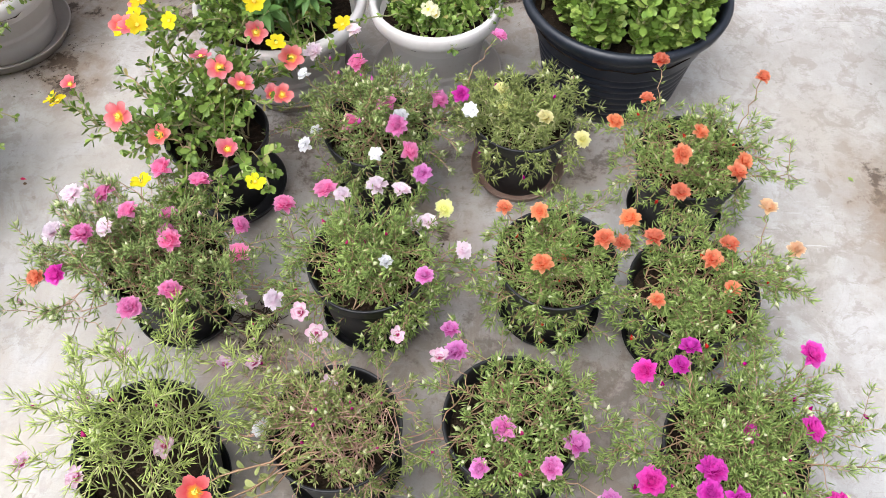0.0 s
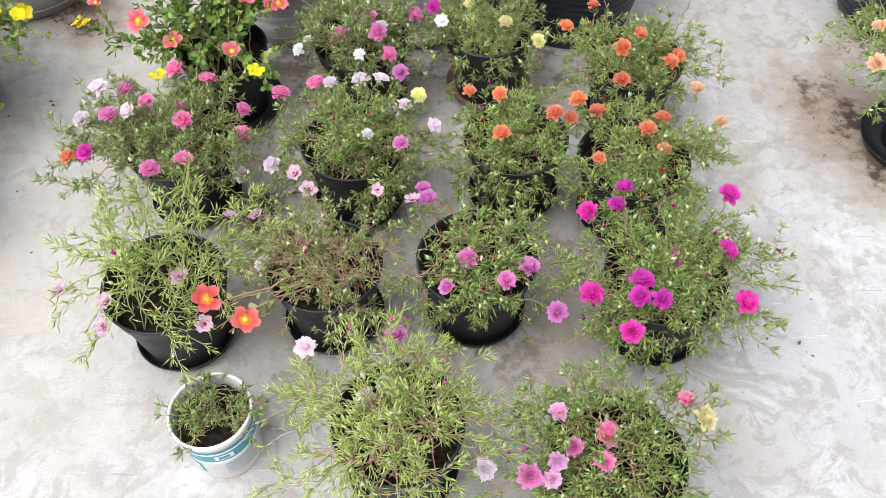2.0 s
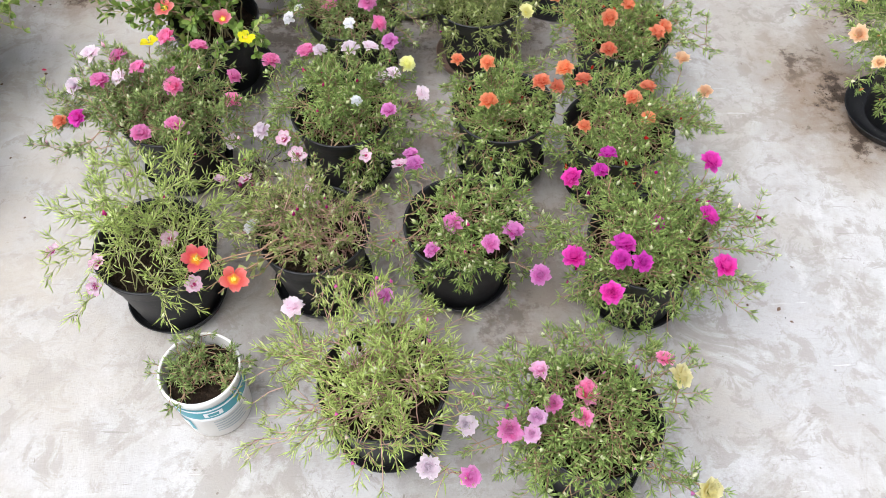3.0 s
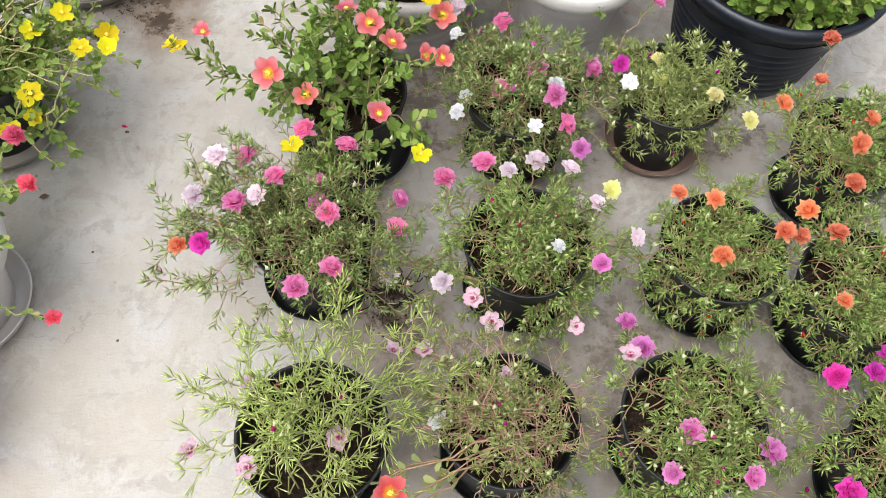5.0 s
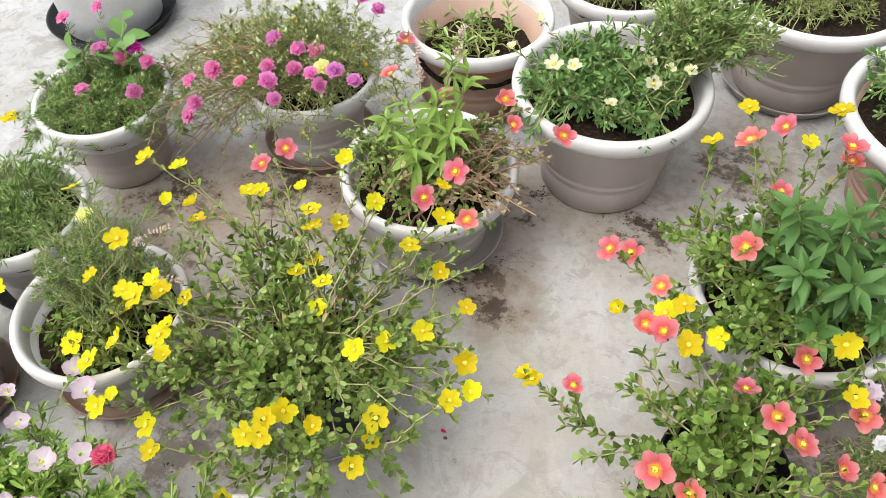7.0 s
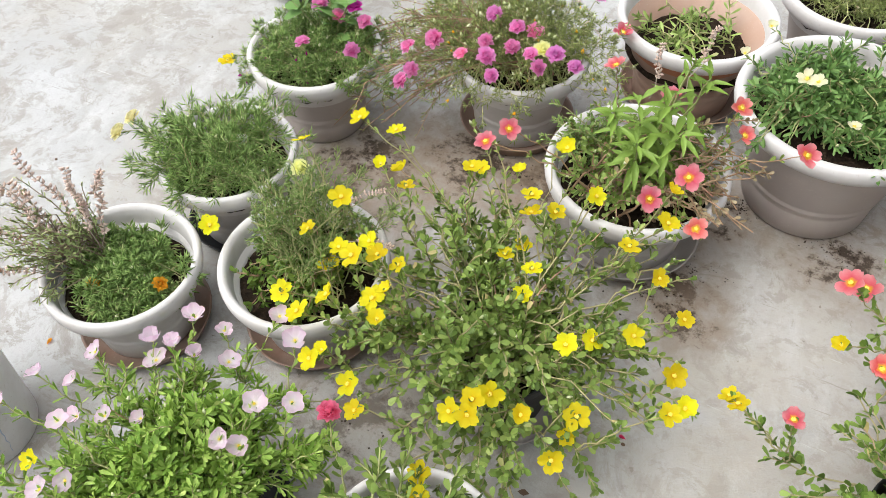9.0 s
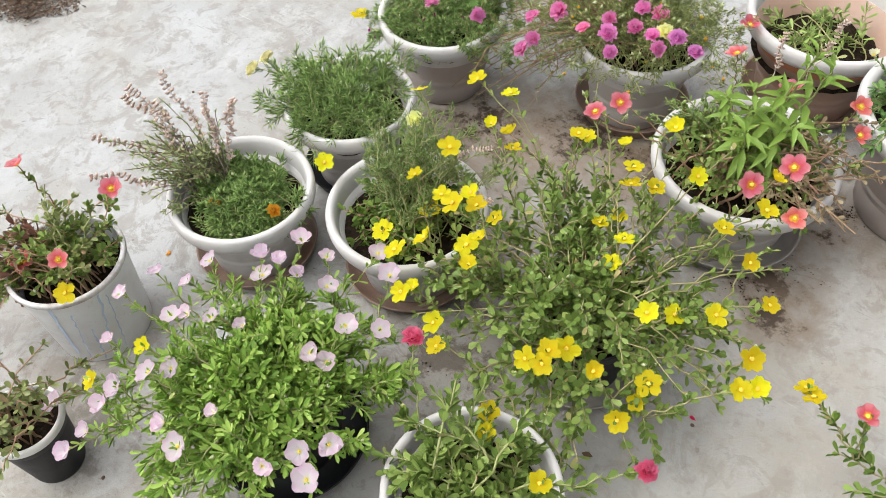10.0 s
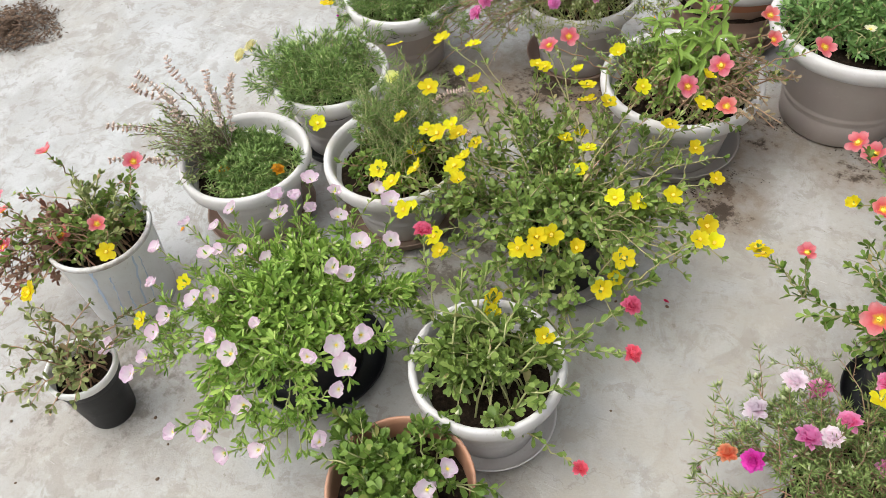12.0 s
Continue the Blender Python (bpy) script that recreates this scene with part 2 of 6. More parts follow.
SEEDHEAD = leaf_material("dry_seed_head", (0.66, 0.48, 0.40), (0.90, 0.76, 0.67), (0.74, 0.56, 0.56), 0.8, 0.3)
BUD = leaf_material("pale_bud", (0.48, 0.54, 0.24), (0.76, 0.76, 0.52), (0.80, 0.60, 0.58), 0.5)
PETAL = {
    "pk": petal_material("pink_petal", (0.78, 0.07, 0.38), (0.91, 0.16, 0.50), (0.95, 0.42, 0.70)),
    "hp": petal_material("deep_pink_petal", (0.84, 0.17, 0.60), (0.85, 0.12, 0.55), (0.94, 0.44, 0.79)),
    "li": petal_material("lilac_petal", (0.84, 0.30, 0.62), (0.89, 0.42, 0.72), (0.95, 0.68, 0.87)),
    "lp": petal_material("blush_petal", (0.90, 0.58, 0.73), (0.94, 0.75, 0.85), (0.96, 0.88, 0.93)),
    "wh": petal_material("white_petal", (0.90, 0.86, 0.86), (0.93, 0.92, 0.93), (0.95, 0.95, 0.96)),
    "yd": petal_material("lemon_petal", (0.93, 0.83, 0.24), (0.95, 0.90, 0.34), (0.96, 0.94, 0.56)),
    "or": petal_material("orange_petal", (0.78, 0.09, 0.04), (0.91, 0.21, 0.09), (0.95, 0.46, 0.27)),
    "pe": petal_material("peach_petal", (0.88, 0.40, 0.14), (0.94, 0.58, 0.27), (0.96, 0.76, 0.52)),
    "mg": petal_material("magenta_petal", (0.54, 0.0, 0.31), (0.78, 0.014, 0.50), (0.88, 0.12, 0.66)),
    "rd": petal_material("crimson_petal", (0.68, 0.03, 0.14), (0.88, 0.09, 0.24), (0.92, 0.25, 0.40)),
    "yo": petal_material("amber_petal", (0.75, 0.30, 0.01), (0.88, 0.45, 0.02), (0.90, 0.56, 0.05)),
    "bc": petal_material("white_and_rose_petal", (0.55, 0.04, 0.22), (0.90, 0.76, 0.84), (0.86, 0.52, 0.70), (0.15, 0.5, 1.0)),
    "cs": petal_material("coral_petal", (0.94, 0.52, 0.05), (0.87, 0.14, 0.18), (0.94, 0.37, 0.40), (0.16, 0.34, 0.9)),
    "cl": petal_material("wide_coral_petal", (0.94, 0.42, 0.03), (0.85, 0.095, 0.12), (0.91, 0.25, 0.27), (0.14, 0.38, 0.95)),
    "ys": petal_material("yellow_petal", (0.92, 0.62, 0.01), (0.95, 0.79, 0.015), (0.96, 0.85, 0.03), (0.05, 0.25, 0.9)),
    "ps": petal_material("pale_pink_petal", (0.93, 0.86, 0.58), (0.94, 0.84, 0.91), (0.93, 0.70, 0.86), (0.08, 0.24, 0.95)),
    "cr": petal_material("cream_petal", (0.90, 0.78, 0.20), (0.93, 0.89, 0.60), (0.94, 0.91, 0.68), (0.10, 0.30, 0.95)),
    "ws": petal_material("white_single_petal", (0.88, 0.82, 0.4), (0.92, 0.90, 0.93), (0.92, 0.86, 0.93), (0.10, 0.28, 0.95)),
}
FLOWER_LABEL = {
    "pk": "ruffled double pink flower", "hp": "ruffled double deep pink flower", "li": "ruffled double lilac flower",
    "lp": "ruffled double blush-white flower", "wh": "small double white flower", "yd": "double lemon-yellow flower",
    "or": "ruffled double orange flower", "pe": "ruffled double peach flower", "mg": "ruffled double magenta flower",
    "rd": "ruffled crimson flower", "yo": "ruffled amber flower", "bc": "white flower with rose edges",
    "cs": "single coral-red flower with yellow heart", "cl": "large single coral-red flower", "ys": "single bright yellow flower", "ps": "single pale pink flower with yellow heart",
    "cr": "single cream flower", "ws": "single white flower",
}
stamen_mat = Mat("yellow_stamens")
stamen_mat.colour((0.94, 0.74, 0.10))
stamen_mat.rough(0.7)
STAMENS = stamen_mat.m
SOIL = soil_material()
BLACK = plastic_material("black_plastic", (0.005, 0.0055, 0.007), (0.07, 0.065, 0.058), 0.5, 0.08)
BLACK_RIBBED = plastic_material("navy_black_plastic", (0.006, 0.009, 0.016), (0.05, 0.055, 0.065), 0.36, 0.12)
TAUPE = plastic_material("taupe_plastic", (0.375, 0.318, 0.292), (0.50, 0.46, 0.42), 0.5, 0.45)
PALE = plastic_material("pale_grey_plastic", (0.55, 0.535, 0.525), (0.40, 0.36, 0.32), 0.48, 0.4)
GREIGE = plastic_material("greige_plastic", (0.49, 0.465, 0.45), (0.38, 0.34, 0.30), 0.5, 0.4)
# The paler rim colour includes light the rims catch; l8's white pot shares it.
RIM = plastic_material("lit_rim_white_pot_plastic", (0.61, 0.59, 0.58), (0.42, 0.37, 0.33), 0.55, 0.42)
CLAY = plastic_material("terracotta_plastic", (0.42, 0.20, 0.115), (0.46, 0.33, 0.25), 0.55, 0.45)
TERRA = plastic_material("terracotta_lining_plastic", (0.46, 0.175, 0.085), (0.42, 0.26, 0.18), 0.55, 0.2)
BROWN = plastic_material("brown_plastic", (0.38, 0.235, 0.17), (0.45, 0.37, 0.31), 0.52, 0.45)
SAUCER_BROWN = plastic_material("brown_saucer_plastic", (0.20, 0.115, 0.08), (0.36, 0.29, 0.24), 0.5, 0.5)
SAUCER_GREY = plastic_material("grey_saucer_plastic", (0.30, 0.275, 0.255), (0.42, 0.38, 0.34), 0.5, 0.5)
TUB_WHITE = plastic_material("white_tub_plastic", (0.78, 0.77, 0.74), (0.56, 0.48, 0.38), 0.35, 0.3)
LABEL_TEAL = plastic_material("teal_print", (0.02, 0.27, 0.33), (0.20, 0.42, 0.46), 0.35, 0.15)
LABEL_WHITE = plastic_material("white_print", (0.80, 0.82, 0.83), (0.66, 0.68, 0.68), 0.35, 0.15)
LABEL_GREY = plastic_material("grey_print", (0.42, 0.46, 0.48), (0.55, 0.56, 0.56), 0.35, 0.2)
BUCKET = plastic_material("painted_bucket_plastic", (0.86, 0.87, 0.88), (0.55, 0.50, 0.44), 0.5, 0.38, 13.0)
BUCKET_BLUE = plastic_material("blue_paint", (0.44, 0.55, 0.72), (0.66, 0.68, 0.71), 0.5, 0.5)
WORN_LIP = plastic_material("worn_lip_plastic", (0.74, 0.74, 0.74), (0.22, 0.15, 0.10), 0.6, 0.95, 26.0)
DEBRIS = leaf_material("dry_debris", (0.075, 0.045, 0.028), (0.17, 0.108, 0.07), (0.32, 0.22, 0.15), 0.85, 0.0)
CRUMB = leaf_material("soil_crumb", (0.025, 0.017, 0.012), (0.075, 0.050, 0.034), (0.16, 0.11, 0.075), 0.95, 0.0)


# ---- mesh building ----
def tri_mesh(name, verts, tris, materials, smooth=True, index=None):
    me = bpy.data.meshes.new(name)
    verts = np.asarray(verts, np.float32).reshape(-1, 3)
    tris = np.asarray(tris, np.int32).reshape(-1, 3)
    me.vertices.add(len(verts))
    me.vertices.foreach_set("co", verts.ravel())
    me.loops.add(tris.size)
    me.loops.foreach_set("vertex_index", tris.ravel())
    me.polygons.add(len(tris))
    me.polygons.foreach_set("loop_start", np.arange(0, tris.size, 3, dtype=np.int32))
    me.polygons.foreach_set("use_smooth", np.full(len(tris), smooth))
    for m in materials:
        me.materials.append(m)
    if index is not None:
        me.polygons.foreach_set("material_index", np.asarray(index, np.int32))
    me.update(calc_edges=True)
    return me


def child(name, me, parent, label="", at=None, kind=""):
    ob = new(name, me)
    ob.parent = parent
    if at is not None:
        ob.matrix_basis = at
    return tagged(ob, label, kind=kind)


def lathe(profile, sides=56, wobble=0.0, seed=0):
    """A turned body from (radius, height) pairs."""
    rng = np.random.default_rng(seed)
    ang = np.linspace(0, 2 * np.pi, sides, endpoint=False)
    ph = rng.uniform(0, 6.28, 2)
    dev = 1 + wobble * (np.sin(2 * ang + ph[0]) + 0.6 * np.sin(3 * ang + ph[1]))
    rings = [np.c_[r * dev * np.cos(ang), r * dev * np.sin(ang), np.full(sides, z)] for r, z in profile]
    v = np.concatenate(rings)
    f = []
    i = np.arange(sides)
    j = (i + 1) % sides
    for k in range(len(profile) - 1):
        a, b = k * sides, (k + 1) * sides
        f += [np.c_[a + i, a + j, b + j], np.c_[a + i, b + j, b + i]]
    return v, np.concatenate(f)


def closed(v, f, sides):
    """Caps the first ring."""
    v = np.vstack([v, v[:sides].mean(0)])
    i = np.arange(sides)
    return v, np.vstack([f, np.c_[np.full(sides, len(v) - 1), (i + 1) % sides, i]])


def soil_disc(r, z, seed):
    rng = np.random.default_rng(seed)
    sides, rings = 32, 7
    pts, f = [(0, 0, z + 0.004)], []
    for k in range(1, rings + 1):
        for s in range(sides):
            a = 2 * np.pi * s / sides
            rr = r * k / rings
            pts.append((rr * np.cos(a), rr * np.sin(a), z + rng.normal(0, 0.0025) - 0.004 * (k == rings)))
    for s in range(sides):
        f.append((0, 1 + s, 1 + (s + 1) % sides))
    for k in range(rings - 1):
        for s in range(sides):
            a, b = 1 + k * sides + s, 1 + k * sides + (s + 1) % sides
            f += [(a, a + sides, b + sides), (a, b + sides, b)]
    return pts, f


NEEDLE_V = np.array([(0.0, 0, 0), (-0.08, 0.5, 0.05), (0.08, 0.5, 0.05), (0, 0.5, -0.05), (0, 1.0, 0.14)])
NEEDLE_LONG_V = NEEDLE_V * np.array([0.48, 1, 1.0])
NEEDLE_F = np.array([(0, 2, 1), (0, 3, 2), (0, 1, 3), (1, 2, 4), (2, 3, 4), (3, 1, 4)])


def flat_leaf(width, tip=0.0, fold=0.06, curl=0.1, thick=0.03):
    """A spoon-shaped (tip=0) or pointed (tip=1) leaf with a mid fold and a little thickness."""
    rows = [(0.0, 0.05), (0.2, 0.42), (0.45, 0.95), (0.72, 0.72), (0.9, 0.3)] if tip else [(0.0, 0.08), (0.45, 0.82), (0.8, 0.95)]
    v = []
    for y, w in rows:
        z = curl * y * y
        v += [(-w * width / 2, y, z + fold * w), (0, y, z), (w * width / 2, y, z + fold * w)]
    v.append((0, 1.0, curl * (0.8 if tip else 1.0) - 0.1 * tip))
    top = len(v)
    f = []
    for k in range(len(rows) - 1):
        a = 3 * k
        f += [(a, a + 1, a + 4), (a, a + 4, a + 3), (a + 1, a + 2, a + 5), (a + 1, a + 5, a + 4)]
    a = 3 * (len(rows) - 1)
    f += [(a, a + 1, top - 1), (a + 1, a + 2, top - 1)]
    if thick:
        under = [(x * 0.96, y, z - thick * (0.3 + (abs(x) < 1e-6))) for x, y, z in v]
        f += [(c + top, b + top, a_ + top) for a_, b, c in list(f)]
        v += under
    return np.array(v), np.array(f)


ROUND_V, ROUND_F = flat_leaf(0.52)
LONG_V, LONG_F = flat_leaf(0.29, 0.0, 0.04, 0.12)
POINT_V, POINT_F = flat_leaf(0.35, 1.0, 0.07, -0.36, 0.012)
DROOP_V, DROOP_F = flat_leaf(0.27, 1.0, 0.09, -0.55, 0.012)
OVAL_V, OVAL_F = flat_leaf(0.62, 1.0, 0.05, -0.2, 0.012)
BUD_V = np.array([(0, 0, 0), (0.30, 0.45, 0), (-0.15, 0.45, 0.26), (-0.15, 0.45, -0.26), (0, 1, 0)])
BUD_F = np.array([(0, 2, 1), (0, 3, 2), (0, 1, 3), (1, 2, 4), (2, 3, 4), (3, 1, 4)])


LEAF_SHAPE = {"needle": (NEEDLE_V, NEEDLE_F), "needle_long": (NEEDLE_LONG_V, NEEDLE_F), "round": (ROUND_V, ROUND_F), "long": (LONG_V, LONG_F), "point": (POINT_V, POINT_F), "oval": (OVAL_V, OVAL_F)}


def unit(a):
    return a / np.maximum(np.linalg.norm(a, axis=-1, keepdims=True), 1e-9)


def place_leaves(template, faces, pos, way, up, size):
    """Copies of a leaf template: along way from pos, its upper side towards up."""
    way = unit(way)
    side = unit(np.cross(way, up))
    top = np.cross(side, way)
    t = template
    v = pos[:, None] + size[:, None, None] * (t[None, :, 0:1] * side[:, None] + t[None, :, 1:2] * way[:, None] + t[None, :, 2:3] * top[:, None])
    f = faces[None] + (np.arange(len(pos)) * len(t))[:, None, None]
    return v.reshape(-1, 3), f.reshape(-1, 3)


class Heap:
    """Gathers many pieces into one mesh."""

    def __init__(self):
        self.v, self.f, self.count = [], [], 0

    def add(self, v, f):
        self.v.append(v)
        self.f.append(f + self.count)
        self.count += len(v)

    def mesh(self, name, material):
        return tri_mesh(name, np.concatenate(self.v), np.concatenate(self.f), [material])


def curves(p0, p3, rise, rng, m=9, wander=0.004, sag=0.0):
    """Stems from p0 to p3 that rise first and then bend over to their tips."""
    length = np.linalg.norm(p3 - p0, axis=1, keepdims=True)
    p1 = p0 + np.array([0, 0, 1.0]) * length * rise + (p3 - p0) * 0.12
    p2 = p0 + (p3 - p0) * 0.68 + np.array([0, 0, 1.0]) * length * (rise * 0.55 - sag)
    u = np.linspace(0, 1, m)[None, :, None]
    c = (1 - u) ** 3 * p0[:, None] + 3 * u * (1 - u) ** 2 * p1[:, None] + 3 * u * u * (1 - u) * p2[:, None] + u ** 3 * p3[:, None]
    w = rng.normal(0, wander, (len(p0), m, 3)) * np.sin(np.pi * u)
    return c + w


def tubes(c, r0, r1, sides=4):
    """Tapered tubes along the curves c (stems, points, 3)."""
    s, m, _ = c.shape
    tan = unit(np.gradient(c, axis=1))
    ref = np.array([0.31, 0.77, 0.2])
    a = unit(np.cross(tan, ref))
    b = np.cross(tan, a)
    ang = np.arange(sides) * 2 * np.pi / sides
    r = np.linspace(r0, r1, m)[None, :, None, None]
    ring = c[:, :, None] + r * (np.cos(ang)[None, None, :, None] * a[:, :, None] + np.sin(ang)[None, None, :, None] * b[:, :, None])
    v = ring.reshape(-1, 3)
    idx = np.arange(s * m * sides).reshape(s, m, sides)
    nxt = np.roll(idx, -1, axis=2)
    f1 = np.stack([idx[:, :-1], nxt[:, :-1], nxt[:, 1:]], -1)
    f2 = np.stack([idx[:, :-1], nxt[:, 1:], idx[:, 1:]], -1)
    return v, np.concatenate([f1.reshape(-1, 3), f2.reshape(-1, 3)])


def leaves_on(c, per, lo, hi, rng, size, splay=55.0, pairs=False, shrink=0.35, power=0.7):
    """Places, ways and sizes of leaves set round the stems c."""
    s, m, _ = c.shape
    u = np.sort(lo + (hi - lo) * rng.uniform(0, 1, (s, per)) ** power, axis=1)
    if pairs:
        u[:, 1::2] = u[:, 0:2 * (per // 2):2][:, :u[:, 1::2].shape[1]]
    x = u * (m - 1)
    i = np.minimum(x.astype(int), m - 2)
    k = (x - i)[..., None]
    rows = np.arange(s)[:, None]
    pos = c[rows, i] * (1 - k) + c[rows, i + 1] * k
    tan = unit(c[rows, i + 1] - c[rows, i])
    a = unit(np.cross(tan, np.array([0.23, -0.4, 0.87])))
    b = np.cross(tan, a)
    turn = np.arange(per)[None] * (np.pi if pairs else 2.4) + rng.uniform(0, 6.28, (s, 1)) + rng.normal(0, 0.35, (s, per))
    if pairs:
        turn = turn + (np.arange(per) // 2)[None] * 1.57
    rad = np.cos(turn)[..., None] * a + np.sin(turn)[..., None] * b
    al = np.radians(splay * (1.15 - 0.55 * u ** 3) + rng.normal(0, 9, (s, per)))[..., None]
    way = tan * np.cos(al) + rad * np.sin(al)
    sz = size * rng.uniform(0.65, 1.12, (s, per)) * (1 - shrink * u ** 4)
    up = tan * 0.9 + np.array([0, 0, 0.7]) + rng.normal(0, 0.15, (s, per, 3))
    return pos.reshape(-1, 3), way.reshape(-1, 3), up.reshape(-1, 3), sz.ravel()


# ---- flowers ----
def petal_sheet(length, width, notch, tilt, ruffle, rng, nx=4, ny=4, base=0.05, cup=0.25, frill=0.0):
    """One petal pointing along +y and rising by tilt degrees; rows run from its foot to its edge."""
    v, f, along = [], [], []
    ph = rng.uniform(0, 6.28)
    ct, st = math.cos(radians(tilt)), math.sin(radians(tilt))
    for j in range(ny + 1):
        y = j / ny
        w = width * (0.2 + 0.8 * math.sin(0.5 * math.pi * min(1.0, y / 0.68)) ** 1.1) * math.sqrt(1 - 0.42 * max(0.0, (y - 0.68) / 0.32) ** 2)
        for i in range(nx + 1):
            s = 2 * i / nx - 1
            yy = base + length * y * (1 - 0.24 * s * s * y) - notch * length * math.exp(-(s / 0.32) ** 2) * max(0.0, (y - 0.6) / 0.4)
            yy += frill * length * rng.uniform(-1, 1) * (y > 0.9)
            z = ruffle * length * y * math.sin(ph + s * 4.2 + y * 2) + cup * length * y * y * 0.5 + 0.12 * length * s * s * y
            v.append((s * w / 2, yy * ct - z * st, yy * st + z * ct))
            along.append(y)
    for j in range(ny):
        for i in range(nx):
            a = j * (nx + 1) + i
            f += [(a, a + 1, a + nx + 2), (a, a + nx + 2, a + nx + 1)]
    return np.array(v), np.array(f), np.array(along)


def spun(heap, alongs, petal, a, lift=0.0):
    v, f, al = petal
    rot = np.array([(math.cos(a), -math.sin(a), 0), (math.sin(a), math.cos(a), 0), (0, 0, 1)])
    heap.add(v @ rot.T + np.array([0, 0, lift]), f)
    alongs.append(al)


def rosette(rng, count=76):
    """A double flower of radius 1: a rounded pompom of many narrow frilled petals."""
    heap, alongs = Heap(), []
    for k in range(count):
        u = k / (count - 1)
        tilt = -6 + 84 * u ** 0.8 + rng.normal(0, 8)
        length = (1.0 - 0.28 * u) * rng.uniform(0.93, 1.04)
        petal = petal_sheet(length, (0.52 - 0.14 * u) * rng.uniform(0.85, 1.15), 0.05, tilt, 0.10, rng, 2, 3, 0.03, 0.24, 0.045)
        spun(heap, alongs, petal, k * 2.39996 + rng.normal(0, 0.2))
    return np.concatenate(heap.v), np.concatenate(heap.f), np.concatenate(alongs)


def half_double(rng):
    """A loose flower of radius 1 with two rows of broad petals."""
    heap, alongs = Heap(), []
    for k in range(11):
        inner = k >= 6
        petal = petal_sheet((0.68 if inner else 0.98) * rng.uniform(0.9, 1.05), (0.5 if inner else 0.66) * rng.uniform(0.9, 1.1), 0.14, (46 if inner else 16) + rng.normal(0, 8), 0.09, rng, 5, 5, 0.04, 0.15)
        spun(heap, alongs, petal, k * (1.2566 if inner else 1.0472) + rng.normal(0, 0.12), 0.01 * k)
    return np.concatenate(heap.v), np.concatenate(heap.f), np.concatenate(alongs)


def single(rng, petals=5, tilt=14, width=0.9, notch=0.17):
    """A single flower of radius 1 with separate notched petals."""
    heap, alongs = Heap(), []
    for k in range(petals):
        petal = petal_sheet(0.96 * rng.uniform(0.94, 1.05), width * rng.uniform(0.92, 1.08), notch, tilt + rng.normal(0, 7), 0.06, rng, 6, 6, 0.04, 0.22)
        spun(heap, alongs, petal, 2 * np.pi * (k + rng.normal(0, 0.07)) / petals, 0.012 * k)
    return np.concatenate(heap.v), np.concatenate(heap.f), np.concatenate(alongs)


def bloom_mesh(name, shape, material):
    v, f, along = shape
    me = tri_mesh(name, v, f, [material])
    me.attributes.new("along", "FLOAT", "POINT").data.foreach_set("value", along.astype(np.float32))
    return me


def stamens(rng):
    heap = Heap()
    n = 22
    a = rng.uniform(0, 6.28, n)
    r = 0.2 * np.sqrt(rng.uniform(0, 1, n))
    pos = np.c_[r * np.cos(a) * 0.3, r * np.sin(a) * 0.3, np.full(n, 0.02)]
    way = np.c_[np.cos(a) * r * 2.5, np.sin(a) * r * 2.5, np.full(n, 1.0)]
    heap.add(*place_leaves(BUD_V * np.array([0.9, 1, 0.9]), BUD_F, pos, way, np.tile((1.0, 0.2, 0.1), (n, 1)), np.full(n, 0.3)))
    return np.concatenate(heap.v), np.concatenate(heap.f)


SINGLES = ("cs", "cl", "ys", "ps", "cr", "ws")
flower_rng = np.random.default_rng(5)
BLOOM_MESH = {}
for code in PETAL:
    BLOOM_MESH[code] = []
    for variant in range(3):
        if code in SINGLES:
            tilt = (24, 34, 50)[variant] if code == "ps" else (6, 14, 36)[variant]
            width, notch = {"cs": (0.78, 0.12), "cl": (0.72, 0.14), "ps": (0.90, 0.07)}.get(code, (0.74, 0.16))
            shape = single(flower_rng, 5, tilt, width, notch)
        else:
            shape = half_double(flower_rng) if code == "bc" else rosette(flower_rng)
        BLOOM_MESH[code].append(bloom_mesh("flower", shape, PETAL[code]))
STAMEN_MESH = tri_mesh("stamens", *stamens(flower_rng), [STAMENS])
SIZE = {"cs": 0.0228, "cl": 0.0295, "ys": 0.0195, "ps": 0.0196, "cr": 0.0150, "ws": 0.0150, "wh": 0.0148, "yd": 0.018, "bc": 0.0165, "lp": 0.0176,
        "pk": 0.0184, "hp": 0.0186, "li": 0.0156, "or": 0.0164, "pe": 0.0176, "mg": 0.0198, "rd": 0.0146, "yo": 0.0150}


